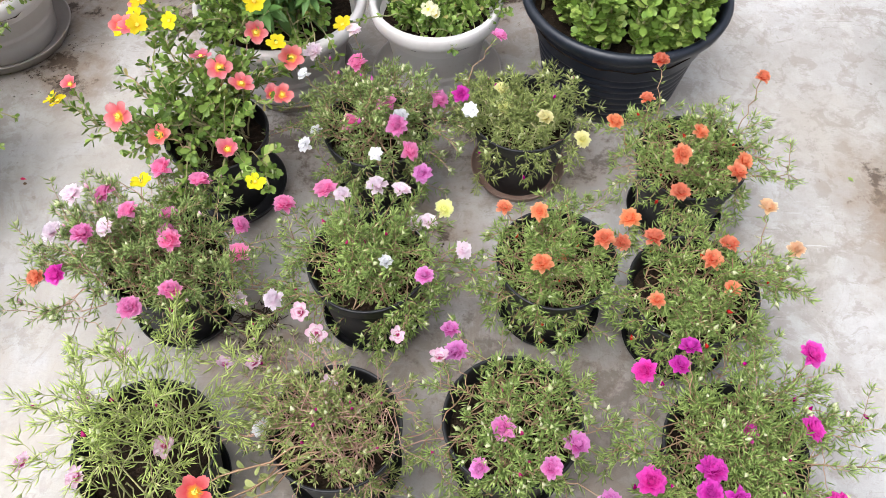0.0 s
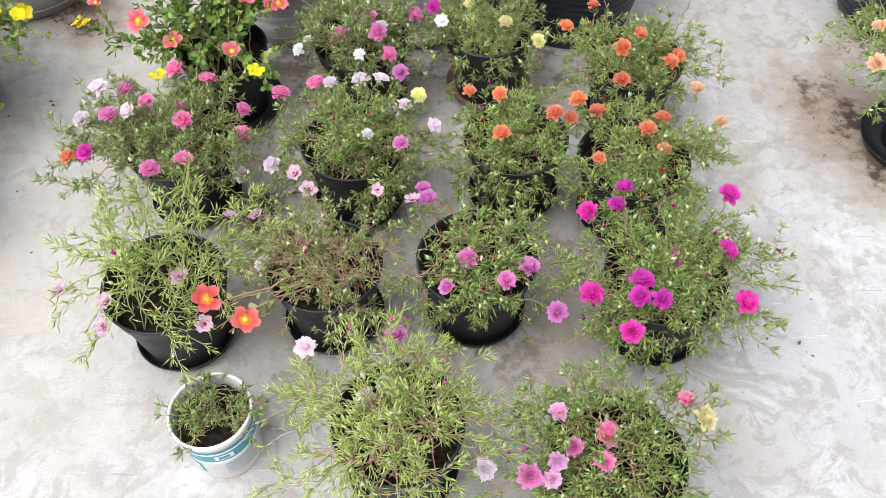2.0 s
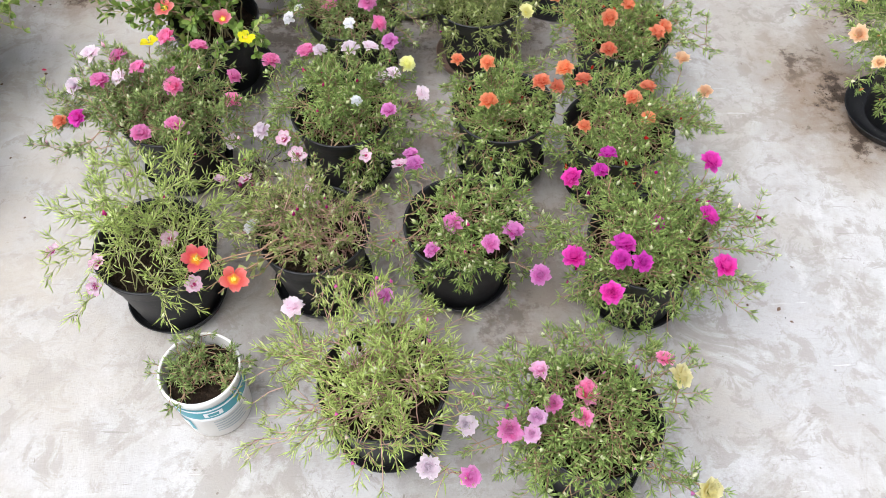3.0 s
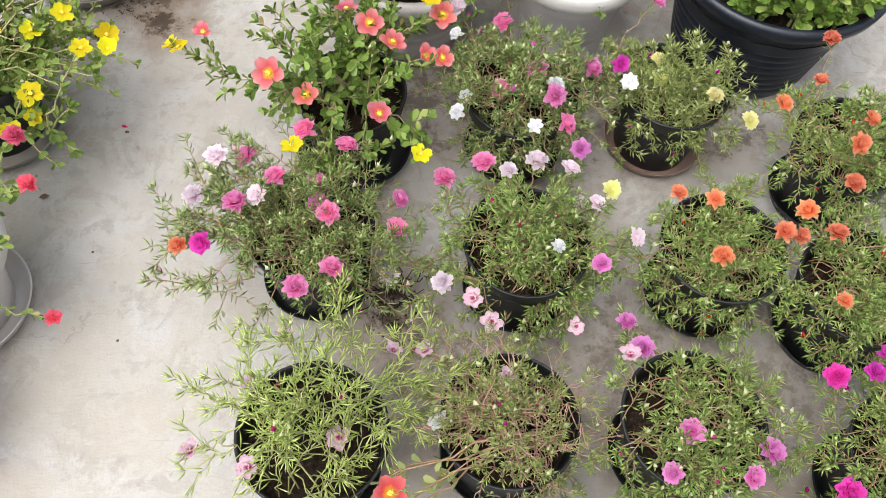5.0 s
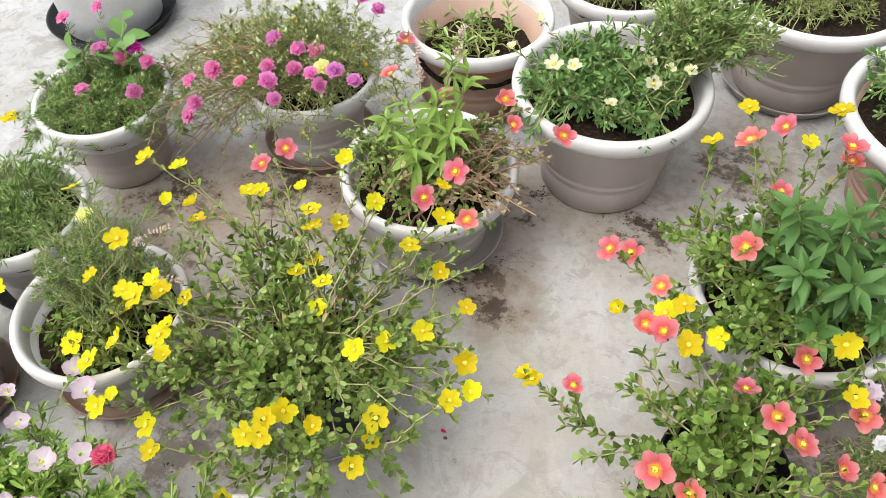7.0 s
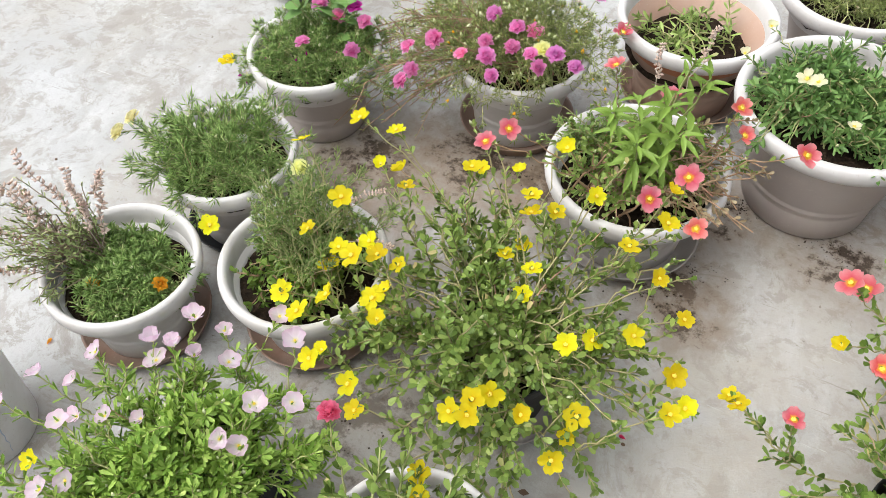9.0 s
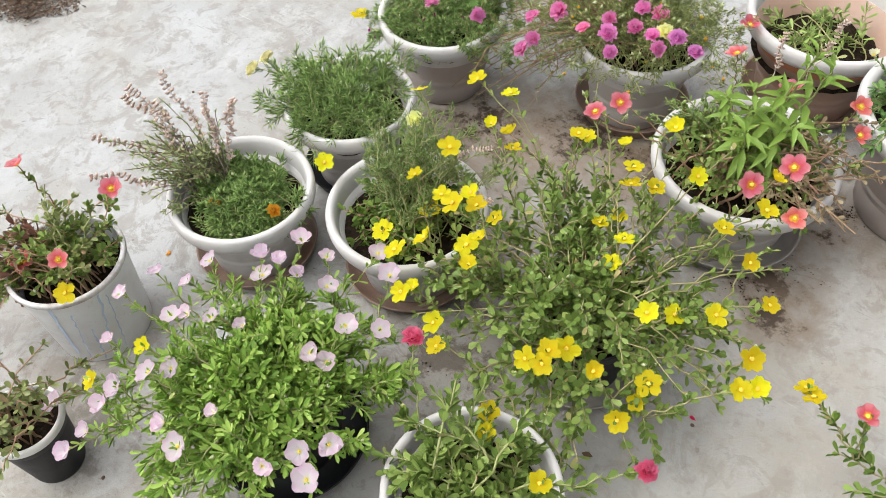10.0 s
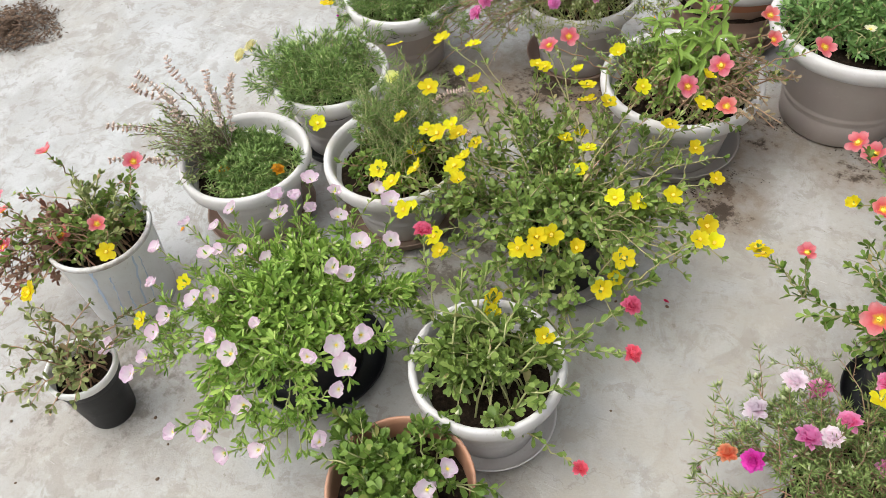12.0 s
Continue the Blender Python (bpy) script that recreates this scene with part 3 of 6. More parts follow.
# ---- pots ----
def pot_shape(style, r, h):
    """Outer and inner profile of a pot: radius and height pairs from the foot's middle up and down inside."""
    if style == "black":
        return [(r * 0.70, 0.0), (r * 0.72, 0.004), (r * 0.90, h - 0.03), (r * 0.905, h - 0.028), (r * 0.94, h - 0.026), (r * 0.985, h - 0.004), (r, h), (r * 0.985, h + 0.002), (r * 0.95, h), (r * 0.93, h - 0.01), (r * 0.86, h - 0.05)]
    if style == "tub":
        return [(r * 0.82, 0.0), (r * 0.85, 0.003), (r * 0.955, h - 0.014), (r * 0.97, h - 0.012), (r, h - 0.010), (r, h - 0.002), (r * 0.985, h), (r * 0.94, h), (r * 0.93, h - 0.004), (r * 0.9, h * 0.55)]
    if style == "ribbed":
        out = [(r * 0.64, 0.0), (r * 0.66, 0.005)]
        for k in range(9):
            z = 0.02 + (h - 0.075) * k / 9
            rr = r * (0.67 + 0.22 * (z / h))
            out += [(rr, z), (rr + 0.0022, z + 0.006), (rr + 0.0022, z + 0.011), (rr + 0.0004, z + 0.014)]
        return out + [(r * 0.905, h - 0.035), (r * 0.93, h - 0.03), (r * 0.985, h - 0.02), (r, h - 0.008), (r * 0.985, h), (r * 0.94, h + 0.001), (r * 0.91, h - 0.006), (r * 0.885, h - 0.03), (r * 0.84, h - 0.08)]
    # banded: the tapered body of a collared planter with two grooves
    g = h * 0.27
    return [(r * 0.60, 0.0), (r * 0.635, 0.006), (r * 0.665, g - 0.006), (r * 0.662, g - 0.003), (r * 0.675, g), (r * 0.672, g + 0.003), (r * 0.685, g + 0.006), (r * 0.69, g + 0.014), (r * 0.683, g + 0.017), (r * 0.70, g + 0.022),
            (r * 0.80, h * 0.72), (r * 0.855, h - 0.040), (r * 0.86, h - 0.034), (r * 0.84, h - 0.034), (r * 0.66, h * 0.4)]


def rolled_rim(r, h):
    """A thick rolled collar with a rounded top, and the wall inside."""
    return [(r * 0.86, h - 0.033), (r * 0.94, h - 0.035), (r * 0.975, h - 0.031), (r * 0.995, h - 0.021), (r, h - 0.012), (r * 0.99, h - 0.004), (r * 0.965, h), (r * 0.915, h - 0.001), (r * 0.885, h - 0.008), (r * 0.865, h - 0.022), (r * 0.835, h - 0.045), (r * 0.66, h * 0.4)]


def add_pot(thing, style, r, h, body, rim=None, inside=None, soil=0.03, seed=0):
    """The pot's body, its rim and the soil in it; gives the soil's height."""
    sides = 64 if r > 0.11 else 48
    v, f = lathe(pot_shape(style, r, h), sides, 0.003, seed)
    v, f = closed(v, f, sides)
    child("pot_body", tri_mesh("pot_body", v, f, [body]), thing)
    if rim:
        v, f = lathe(rolled_rim(r, h), sides, 0.003, seed)
        me = tri_mesh("pot_rim", v, f, [rim, inside or rim], index=np.repeat([0] * 20 + [1, 1], sides))
        child("pot_rim", me, thing, "rolled pot rim, its colour paled for caught light")
    z = h - soil
    child("soil", tri_mesh("soil", *soil_disc(r * (0.83 if rim else 0.88), z, seed), [SOIL]), thing, "dark crumbly potting soil")
    return z


def add_saucer(x, y, r, material, label, h=0.022):
    ob = new("plant_saucer", None)
    ob.location = (x, y, 0.002)
    v, f = lathe([(r * 0.86, 0.0), (r * 0.88, 0.001), (r * 0.985, h - 0.002), (r, h), (r * 0.975, h), (r * 0.955, h - 0.003), (r * 0.855, 0.005), (r * 0.60, 0.0035), (r * 0.58, 0.006), (r * 0.56, 0.0035), (r * 0.30, 0.0035), (r * 0.28, 0.006), (r * 0.26, 0.0035), (0.001, 0.0035)], 56)
    v, f = closed(v, f, 56)
    child("dish", tri_mesh("dish", v, f, [material]), ob)
    tagged(ob, label, "saucer", "saucers under the pots")
    return ob


# ---- plants ----
class Plant:
    """A pot with what grows in it, standing at (x, y)."""

    def __init__(self, name, label, x, y, seed, group="potted flowers", z=0.0):
        self.rng = np.random.default_rng(seed)
        self.at = np.array([x, y, z])
        self.thing = tagged(new(name, None), label, "potted plant", group)
        self.thing.location = (x, y, z)
        self.seed = seed

    def pot(self, style, r, h, body, rim=None, inside=None, soil=0.03):
        self.r, self.h = r, h
        self.soil = add_pot(self.thing, style, r, h, body, rim, inside, soil, self.seed)
        return self

    def roots(self, n, fill=0.6):
        a = self.rng.uniform(0, 6.28, n)
        q = self.r * fill * np.sqrt(self.rng.uniform(0, 1, n))
        return np.c_[q * np.cos(a), q * np.sin(a), np.full(n, self.soil - 0.004)]

    def tips(self, n, spread, height, centre=(0, 0), droop=0.55, even=0.55, squash=1.0, front=1.0):
        """Tips over a low dome round the pot's middle, shorter on the side that faces the path by front."""
        a = self.rng.uniform(0, 6.28, n)
        q = spread * self.rng.uniform(0, 1, n) ** even * (1 + 0.13 * np.sin(3 * a + self.seed) + 0.1 * np.sin(5 * a + 2.0 * self.seed))
        z = self.soil + height * (1 - droop * (q / spread) ** 2) * self.rng.uniform(0.6, 1.12, n)
        y = squash * q * np.sin(a)
        return np.c_[centre[0] + q * np.cos(a), centre[1] + np.where(y < 0, y * front, y * (0.5 + 0.5 * front)), z]

    def blooms(self, blooms, lean=0.45):
        """Sets the flowers, each turned up and outward; gives their places in the thing's own axes."""
        out = []
        for x, y, z, code in blooms:
            p = np.array([x, y, z + 0.011]) - self.at
            rng = self.rng
            flat = np.array([p[0], p[1], 0.0])
            d = np.array([0, -0.18, 1.0]) + lean * flat / (np.linalg.norm(flat) + 0.05) * min(1.0, np.linalg.norm(flat) / 0.1) + rng.normal(0, 0.22, 3) * np.array([1, 1, 0])
            q = Vector(d).to_track_quat("Z", "Y") @ Euler((0, 0, rng.uniform(0, 6.28))).to_quaternion()
            s = SIZE[code] * rng.uniform(0.8, 1.14)
            variant = 2 if (code in SINGLES and rng.uniform() < 0.22) else int(rng.integers(0, 2)) if code in SINGLES else int(rng.integers(0, 3))
            top = p - np.array(q @ Vector((0, 0, 1))) * s * 0.15
            ob = child("flower", BLOOM_MESH[code][variant], self.thing, FLOWER_LABEL[code], Matrix.LocRotScale(Vector(top), q, (s, s, s * rng.uniform(0.75, 1.05))))
            if code in SINGLES:
                child("flower_centre", STAMEN_MESH, ob, "cluster of yellow stamens", Matrix.Scale(0.55 if code == "ps" else 0.85, 4))
            out.append(top)
        return np.array(out).reshape(-1, 3)

    def foliage(self, c, kind, material, per, size, lo=0.3, hi=1.0, splay=55, name="foliage", pairs=False, label="", shrink=0.35, power=0.7):
        template, faces = LEAF_SHAPE[kind]
        heap = Heap()
        for cc, k in c:
            pos, way, up, sz = leaves_on(cc, max(2, int(per * k)), lo, hi, self.rng, size, splay, pairs, shrink, power)
            heap.add(*place_leaves(template, faces, pos, way, up, sz))
        child(name, heap.mesh(name, material), self.thing, label, kind="stuff")

    def tufts(self, sets, kind, material, count, size, name="tip_foliage"):
        """A whorl of leaves at the end of each stem."""
        template, faces = LEAF_SHAPE[kind]
        end = np.concatenate([c[:, -1] for c in sets])
        ahead = np.concatenate([unit(c[:, -1] - c[:, -2]) for c in sets])
        a = unit(np.cross(ahead, np.array([0.23, -0.4, 0.87])))
        b = np.cross(ahead, a)
        turn = np.arange(count)[None] * 2.4 + self.rng.uniform(0, 6.28, (len(end), 1)) + self.rng.normal(0, 0.3, (len(end), count))
        open_by = np.radians(self.rng.uniform(28, 82, (len(end), count)))[..., None]
        way = ahead[:, None] * np.cos(open_by) + (np.cos(turn)[..., None] * a[:, None] + np.sin(turn)[..., None] * b[:, None]) * np.sin(open_by)
        pos = end[:, None] - ahead[:, None] * self.rng.uniform(0, 0.006, (len(end), count, 1))
        up = ahead[:, None] + np.array([0, 0, 0.5]) + self.rng.normal(0, 0.15, pos.shape)
        v, f = place_leaves(template, faces, pos.reshape(-1, 3), way.reshape(-1, 3), up.reshape(-1, 3), size * self.rng.uniform(0.55, 1.08, pos.shape[:2]).ravel())
        child(name, tri_mesh(name, v, f, [material]), self.thing, kind="stuff")

    def stems(self, c, material, r0=0.0014, r1=0.0006, name="stemwork"):
        heap = Heap()
        for cc, k in c:
            heap.add(*tubes(cc, r0 * (0.6 + 0.4 * k), r1))
        child(name, heap.mesh(name, material), self.thing, kind="stuff")

    def buds(self, tips, share=0.4, size=0.009, material=None, label="small pale flower buds"):
        n = max(3, int(len(tips) * share))
        p = tips[self.rng.permutation(len(tips))[:n]]
        way = np.array([0, 0, 1.0]) + self.rng.normal(0, 0.45, p.shape)
        v, f = place_leaves(BUD_V, BUD_F, p, way, np.tile((0.9, 0.3, 0.1), (n, 1)), size * self.rng.uniform(0.6, 1.2, n))
        child("budding", tri_mesh("budding", v, f, [material or BUD]), self.thing, label, kind="stuff")

    def twigs(self, c, per, reach, m=6, lo=0.35, hi=0.95, up=0.5):
        """Side twigs off the stems c."""
        s, k, _ = c.shape
        u = self.rng.uniform(lo, hi, (s, per)) * (k - 1)
        i = np.minimum(u.astype(int), k - 2)
        p0 = c[np.arange(s)[:, None], i].reshape(-1, 3)
        tan = unit(c[np.arange(s)[:, None], i + 1] - c[np.arange(s)[:, None], i]).reshape(-1, 3)
        d = unit(tan * 0.7 + np.array([0, 0, up]) + self.rng.normal(0, 0.55, p0.shape))
        p3 = p0 + d * reach * self.rng.uniform(0.5, 1.2, (len(p0), 1))
        return curves(p0, p3, 0.1, self.rng, m, 0.0015)


def bloom_stems(plant, main, tops, rise, m=9):
    """A stem to each flower, off the nearest leafy stem."""
    cand = main[:, 2:-1].reshape(-1, 3)
    root = []
    for p in tops:
        d = np.linalg.norm(cand - p, axis=1) + 4.0 * np.maximum(0, cand[:, 2] - p[2] + 0.02)
        d[d < plant.rng.uniform(0.03, 0.055)] += 1.0
        root.append(cand[int(np.argmin(d))])
    return keep_above(curves(np.array(root), tops, rise, plant.rng, m, 0.003), 0.015 - plant.at[2])


def keep_above(c, z):
    c[..., 2] = np.maximum(c[..., 2], z)
    return c


def moss_rose(plant, spread, height, blooms, leaf=NEEDLE, stem=STEM_RED, n=60, leaf_len=0.017, centre=(0, 0), per=20, droop=0.55, bud=0.35, twig=3, even=0.55, rise=0.3, kind="needle", front=0.9, bare=0.22, hang=0.0):
    """Needle-leaved moss rose: kinked, branching stems over the pot's rim, bare below and tufted at their ends, each flower on a stem of its own."""
    rng = plant.rng
    floor_z = 0.02 - plant.at[2]
    long_leaf = kind == "needle_long"
    tops = plant.blooms(blooms)
    n = int(1.2 * n)
    tips = plant.tips(n, spread * 0.95, height * 1.08, centre, min(droop, 0.9), even, front=front)
    over = int(hang * n)
    if over:
        around = rng.uniform(-2.9, -0.25, over)
        out = plant.r * rng.uniform(1.0, 1.3, over)
        tips[:over] = np.c_[out * np.cos(around), out * np.sin(around), plant.soil - rng.uniform(-0.015, 0.075, over)]
    main = keep_above(curves(plant.roots(n, 0.85), tips, rise, rng, 10, 0.0065), floor_z)
    sets = [(main, 1.0)]
    if len(tops):
        sets.append((bloom_stems(plant, main, tops, 0.2), 0.6))
    side = keep_above(plant.twigs(main, twig, spread * 0.27, lo=0.4, hi=0.98, up=0.35), floor_z)
    sets.append((side, 0.62))
    plant.stems(sets[:-1], stem, 0.0011, 0.0006)
    plant.stems(sets[-1:], stem, 0.0008, 0.0004, name="twigwork")
    size = leaf_len * (1.38 if long_leaf else 1.05)
    count = per * (1.25 if long_leaf else 1.3)
    plant.foliage(sets, kind, leaf, int(count), size, bare, 1.0, 38 if long_leaf else 64, power=0.8 if long_leaf else 0.62)
    plant.tufts([main, side], kind, leaf, 4 if long_leaf else 8, size * 0.95)
    ends = np.concatenate([tips, side[:, -1]])
    plant.buds(ends, bud * 0.8, 0.012)
    if len(blooms) > 2:
        plant.buds(ends, 0.05, 0.011, PETAL[blooms[0][3]], "closed coloured flower buds")
    return plant


def purslane(plant, spread, height, blooms, leaf=ROUND, stem=STEM_RED, n=34, leaf_len=0.019, centre=(0, 0), per=20, droop=0.6, twig=3, kind="round", rise=0.4, even=0.6, bud=0.3, reach=0.3, lean=0.45, lo=0.15, sag=0.0, bloom_leaves=0.7):
    """Round-leaved purslane: fleshy stems with paired leaves and open flowers at their ends."""
    tops = plant.blooms(blooms, lean)
    tips = plant.tips(n, spread, height, centre, droop, even)
    main = keep_above(curves(plant.roots(n), tips, rise, plant.rng, sag=sag), 0.015 - plant.at[2])
    side = keep_above(plant.twigs(main, twig, spread * reach), 0.012 - plant.at[2])
    sets = [(main, 1.0), (side, 0.6)]
    stems = list(sets)
    if len(tops):
        to_bloom = bloom_stems(plant, main, tops, 0.12, 11)
        stems.append((to_bloom, 0.4))
        plant.foliage([(to_bloom, 1.0)], kind, leaf, max(4, int(per * bloom_leaves)), leaf_len * 0.8, 0.2, 0.97, 50, "flower_stem_foliage", True)
    plant.stems(stems, stem, 0.0018, 0.0009)
    plant.foliage(sets, kind, leaf, per, leaf_len, lo, 1.0, 58, "foliage", True)
    plant.tufts([main, side], kind, leaf, 4, leaf_len * 0.85)
    plant.buds(np.concatenate([tips, side[:, -1]]), bud * 0.7, 0.011)
    return plant


def leafy_stems(plant, bases, tops, leaf_mesh, size, per, stem=STEM_GREEN, r0=0.003, leaf_name="leaf", splay=62):
    """Upright stems whose large leaves are each a part."""
    c = curves(np.array(bases), np.array(tops), 0.25, plant.rng, 9, 0.002)
    plant.stems([(c, 1.0)], stem, r0, r0 * 0.45, "upright_growth")
    pos, way, up, sz = leaves_on(c, per, 0.25, 1.0, plant.rng, size, splay, True, 0.4)
    for p, w, u, s in zip(pos, way, up, sz):
        w = Vector(w).normalized()
        side = w.cross(Vector(u)).normalized()
        top = side.cross(w)
        m = Matrix((side, w, top)).transposed().to_4x4()
        m.translation = p
        child(leaf_name, leaf_mesh, plant.thing, at=m @ Matrix.Diagonal((s, s, s, 1)))


def spikes(plant, bases, tops, r=0.006, per=46, material=None, name="seed_head_fluff", label="dry flower spikes", size=0.008):
    """Basil-like flower spikes: thin stalks with whorls of small husks."""
    c = curves(np.array(bases), np.array(tops), 0.25, plant.rng, 9, 0.006)
    plant.stems([(c, 1.0)], STEM_TAN, 0.0010, 0.0006, "spike_growth")
    whorls = np.linspace(0.38, 1.0, max(6, per // 6))
    x = whorls * 8
    i = np.minimum(x.astype(int), 7)
    k = (x - i)[None, :, None]
    mid = c[:, i] * (1 - k) + c[:, i + 1] * k
    tan = unit(c[:, i + 1] - c[:, i])
    side = unit(np.cross(tan, np.array([0.3, 0.9, 0.1])))
    other = np.cross(tan, side)
    pos, way = [], []
    for q in range(6):
        ang = q * 1.047 + plant.rng.normal(0, 0.3, mid.shape[:2])[..., None]
        way.append((np.cos(ang) * side + np.sin(ang) * other + 0.35 * tan).reshape(-1, 3))
        pos.append(mid.reshape(-1, 3))
    pos, way = np.concatenate(pos), np.concatenate(way)
    up = np.tile((0.1, 0.15, 1.0), (len(pos), 1))
    sz = size * plant.rng.uniform(0.5, 1.15, len(pos))
    v, f = place_leaves(BUD_V * np.array([1.0, 1, 1.0]), BUD_F, pos, way, up, sz)
    child(name, tri_mesh(name, v, f, [material or SEEDHEAD]), plant.thing, label, kind="stuff")


# ---- the terrace floor ----
STAINS = [
    (0.88, 0.86, 0.22, 1.0), (0.80, 1.02, 0.14, 0.7),
    (-0.56, 1.56, 0.17, 0.9), (-0.80, 1.56, 0.13, 1.0), (-0.40, 1.78, 0.2, 0.7), (-0.82, 1.36, 0.14, 0.85), (-0.78, 1.30, 0.10, 0.8), (-1.10, 1.50, 0.20, 0.95), (-1.46, 1.40, 0.21, 1.0), (-1.02, 1.62, 0.18, 0.8), (-1.28, 1.50, 0.20, 1.0),
    (-0.07, 0.88, 0.15, 0.9), (-0.33, 0.70, 0.12, 0.9), (0.12, 0.42, 0.17, 0.35), (0.86, 0.93, 0.13, 1.0), (-0.22, 0.34, 0.16, 0.28), (-1.62, 0.46, 0.32, 0.35),
    (0.0, 1.22, 0.34, 0.6), (-0.3, 1.15, 0.26, 0.5), (-1.40, 1.16, 0.26, 0.7), (-1.18, 0.92, 0.26, 0.5), (0.1, 1.64, 0.30, 1.0), (0.24, 1.12, 0.2, 0.5), (0.95, 1.16, 0.12, 0.9), (-1.0, 0.38, 0.24, 0.3),
    (0.02, 0.66, 0.22, 0.4), (-0.27, 0.62, 0.2, 0.35), (0.25, 0.60, 0.2, 0.35),
]
SILT = [(-0.75, 0.35, 0.45, 0.6), (-1.05, 0.28, 0.35, 0.5), (-0.62, 0.85, 0.35, 0.4), (-0.62, 0.60, 0.55, 0.7), (-0.85, 0.55, 0.35, 0.6), (-0.60, 1.15, 0.45, 0.6), (-1.35, 0.35, 0.4, 0.4), (0.62, 1.25, 0.5, 0.12)]
GRIME = [(0.0, 0.55, 0.55, 0.5), (0.28, 0.55, 0.45, 0.5), (-0.28, 0.62, 0.40, 0.4), (0.08, 0.95, 0.5, 0.45), (0.12, 0.25, 0.4, 0.45), (-1.18, 1.45, 0.36, 0.5), (-1.45, 1.25, 0.3, 0.4), (-0.85, 1.62, 0.35, 0.3), (-0.42, 1.72, 0.38, 0.45), (-0.10, 1.50, 0.25, 0.4), (0.80, 1.15, 0.5, 0.6), (0.75, 1.6, 0.5, 0.5)]
fl = new("floor", tri_mesh("floor", [(-60, -60, 0), (60, -60, 0), (60, 60, 0), (-60, 60, 0)], [(0, 1, 2), (0, 2, 3)], [concrete_material(STAINS, GRIME)], False))
tagged(fl, "pale trowelled concrete roof terrace with soil stains", "floor", kind="structure")


# ---- rows of black pots with moss roses ----
def black_pot(label, x, y, seed, r=0.092, h=0.15, name="potted_moss_rose", saucer=0.083, soil=0.028, dish=BLACK):
    p = Plant(name, label, x, y, seed, "black pots of flowers", 0.006 if saucer else 0.0)
    p.pot("black", r, h, BLACK, soil=soil)
    if saucer:
        add_saucer(x, y, saucer, dish, "dusty black plastic saucer under a pot" if dish is BLACK else "dusty grey-brown plastic saucer under a black pot")
    return p


moss_rose(black_pot("black pot of moss rose with pink and white flowers", -0.13, 1.03, 12), 0.184, 0.082, [(0.079, 1.154, 0.233, "hp"), (-0.051, 0.901, 0.174, "hp"), (-0.24, 1.147, 0.21, "lp"), (-0.164, 1.136, 0.263, "lp"), (-0.164, 1.13, 0.197, "pk"), (-0.111, 1.036, 0.193, "pk"), (-0.169, 1.005, 0.181, "pk"), (-0.091, 0.968, 0.212, "pk"), (-0.024, 1.05, 0.187, "pk"), (-0.071, 0.938, 0.185, "pk"), (-0.241, 1.049, 0.248, "wh"), (-0.086, 1.001, 0.202, "wh"), (-0.123, 0.914, 0.207, "wh"), (-0.237, 0.941, 0.199, "wh"), (-0.223, 0.982, 0.187, "wh")], NEEDLE_DARK, n=64, per=20, bud=0.6, droop=0.85, front=0.8, hang=0.3)
moss_rose(black_pot("black pot of moss rose with lemon-yellow flowers", 0.12, 1.06, 13, saucer=0.087, dish=SAUCER_BROWN), 0.148, 0.058, [(0.012, 1.032, 0.217, "mg"), (0.027, 1.011, 0.202, "wh"), (0.081, 1.069, 0.192, "yd"), (0.086, 1.046, 0.173, "yd"), (0.143, 0.966, 0.229, "yd"), (0.202, 0.945, 0.202, "yd")], NEEDLE_OLIVE, STEM_GREEN, n=52, per=20, droop=0.85, front=0.8, hang=0.12)
moss_rose(black_pot("black pot of straggling moss rose with orange flowers", 0.39, 0.955, 14), 0.172, 0.062, [(0.341, 1.084, 0.239, "or"), (0.305, 0.997, 0.239, "or"), (0.257, 0.974, 0.211, "or"), (0.392, 0.958, 0.203, "or"), (0.344, 0.889, 0.227, "or"), (0.5, 1.045, 0.236, "or"), (0.453, 0.905, 0.192, "or"), (0.429, 0.867, 0.211, "or"), (0.341, 0.843, 0.194, "or")], NEEDLE, STEM_RED, n=52, per=18, droop=0.85, front=0.8, hang=0.2)
moss_rose(black_pot("black pot of wide moss rose with pink flowers", -0.44, 0.765, 15), 0.219, 0.072, [(-0.504, 0.766, 0.222, "lp"), (-0.568, 0.828, 0.222, "lp"), (-0.599, 0.785, 0.186, "lp"), (-0.326, 0.701, 0.127, "lp"), (-0.58, 0.714, 0.179, "mg"), (-0.612, 0.714, 0.17, "or"), (-0.456, 0.899, 0.196, "pk"), (-0.394, 0.877, 0.192, "pk"), (-0.534, 0.849, 0.197, "pk"), (-0.489, 0.813, 0.201, "pk"), (-0.433, 0.82, 0.183, "pk"), (-0.427, 0.778, 0.189, "pk"), (-0.409, 0.744, 0.22, "pk"), (-0.53, 0.749, 0.23, "pk"), (-0.315, 0.778, 0.208, "pk"), (-0.318, 0.747, 0.182, "pk"), (-0.439, 0.628, 0.226, "pk"), (-0.399, 0.67, 0.202, "pk"), (-0.465, 0.842, 0.234, "ys")], NEEDLE_DARK, STEM_RED, n=76, per=20, centre=(-0.02, 0.0), droop=0.85, front=0.8, hang=0.04)
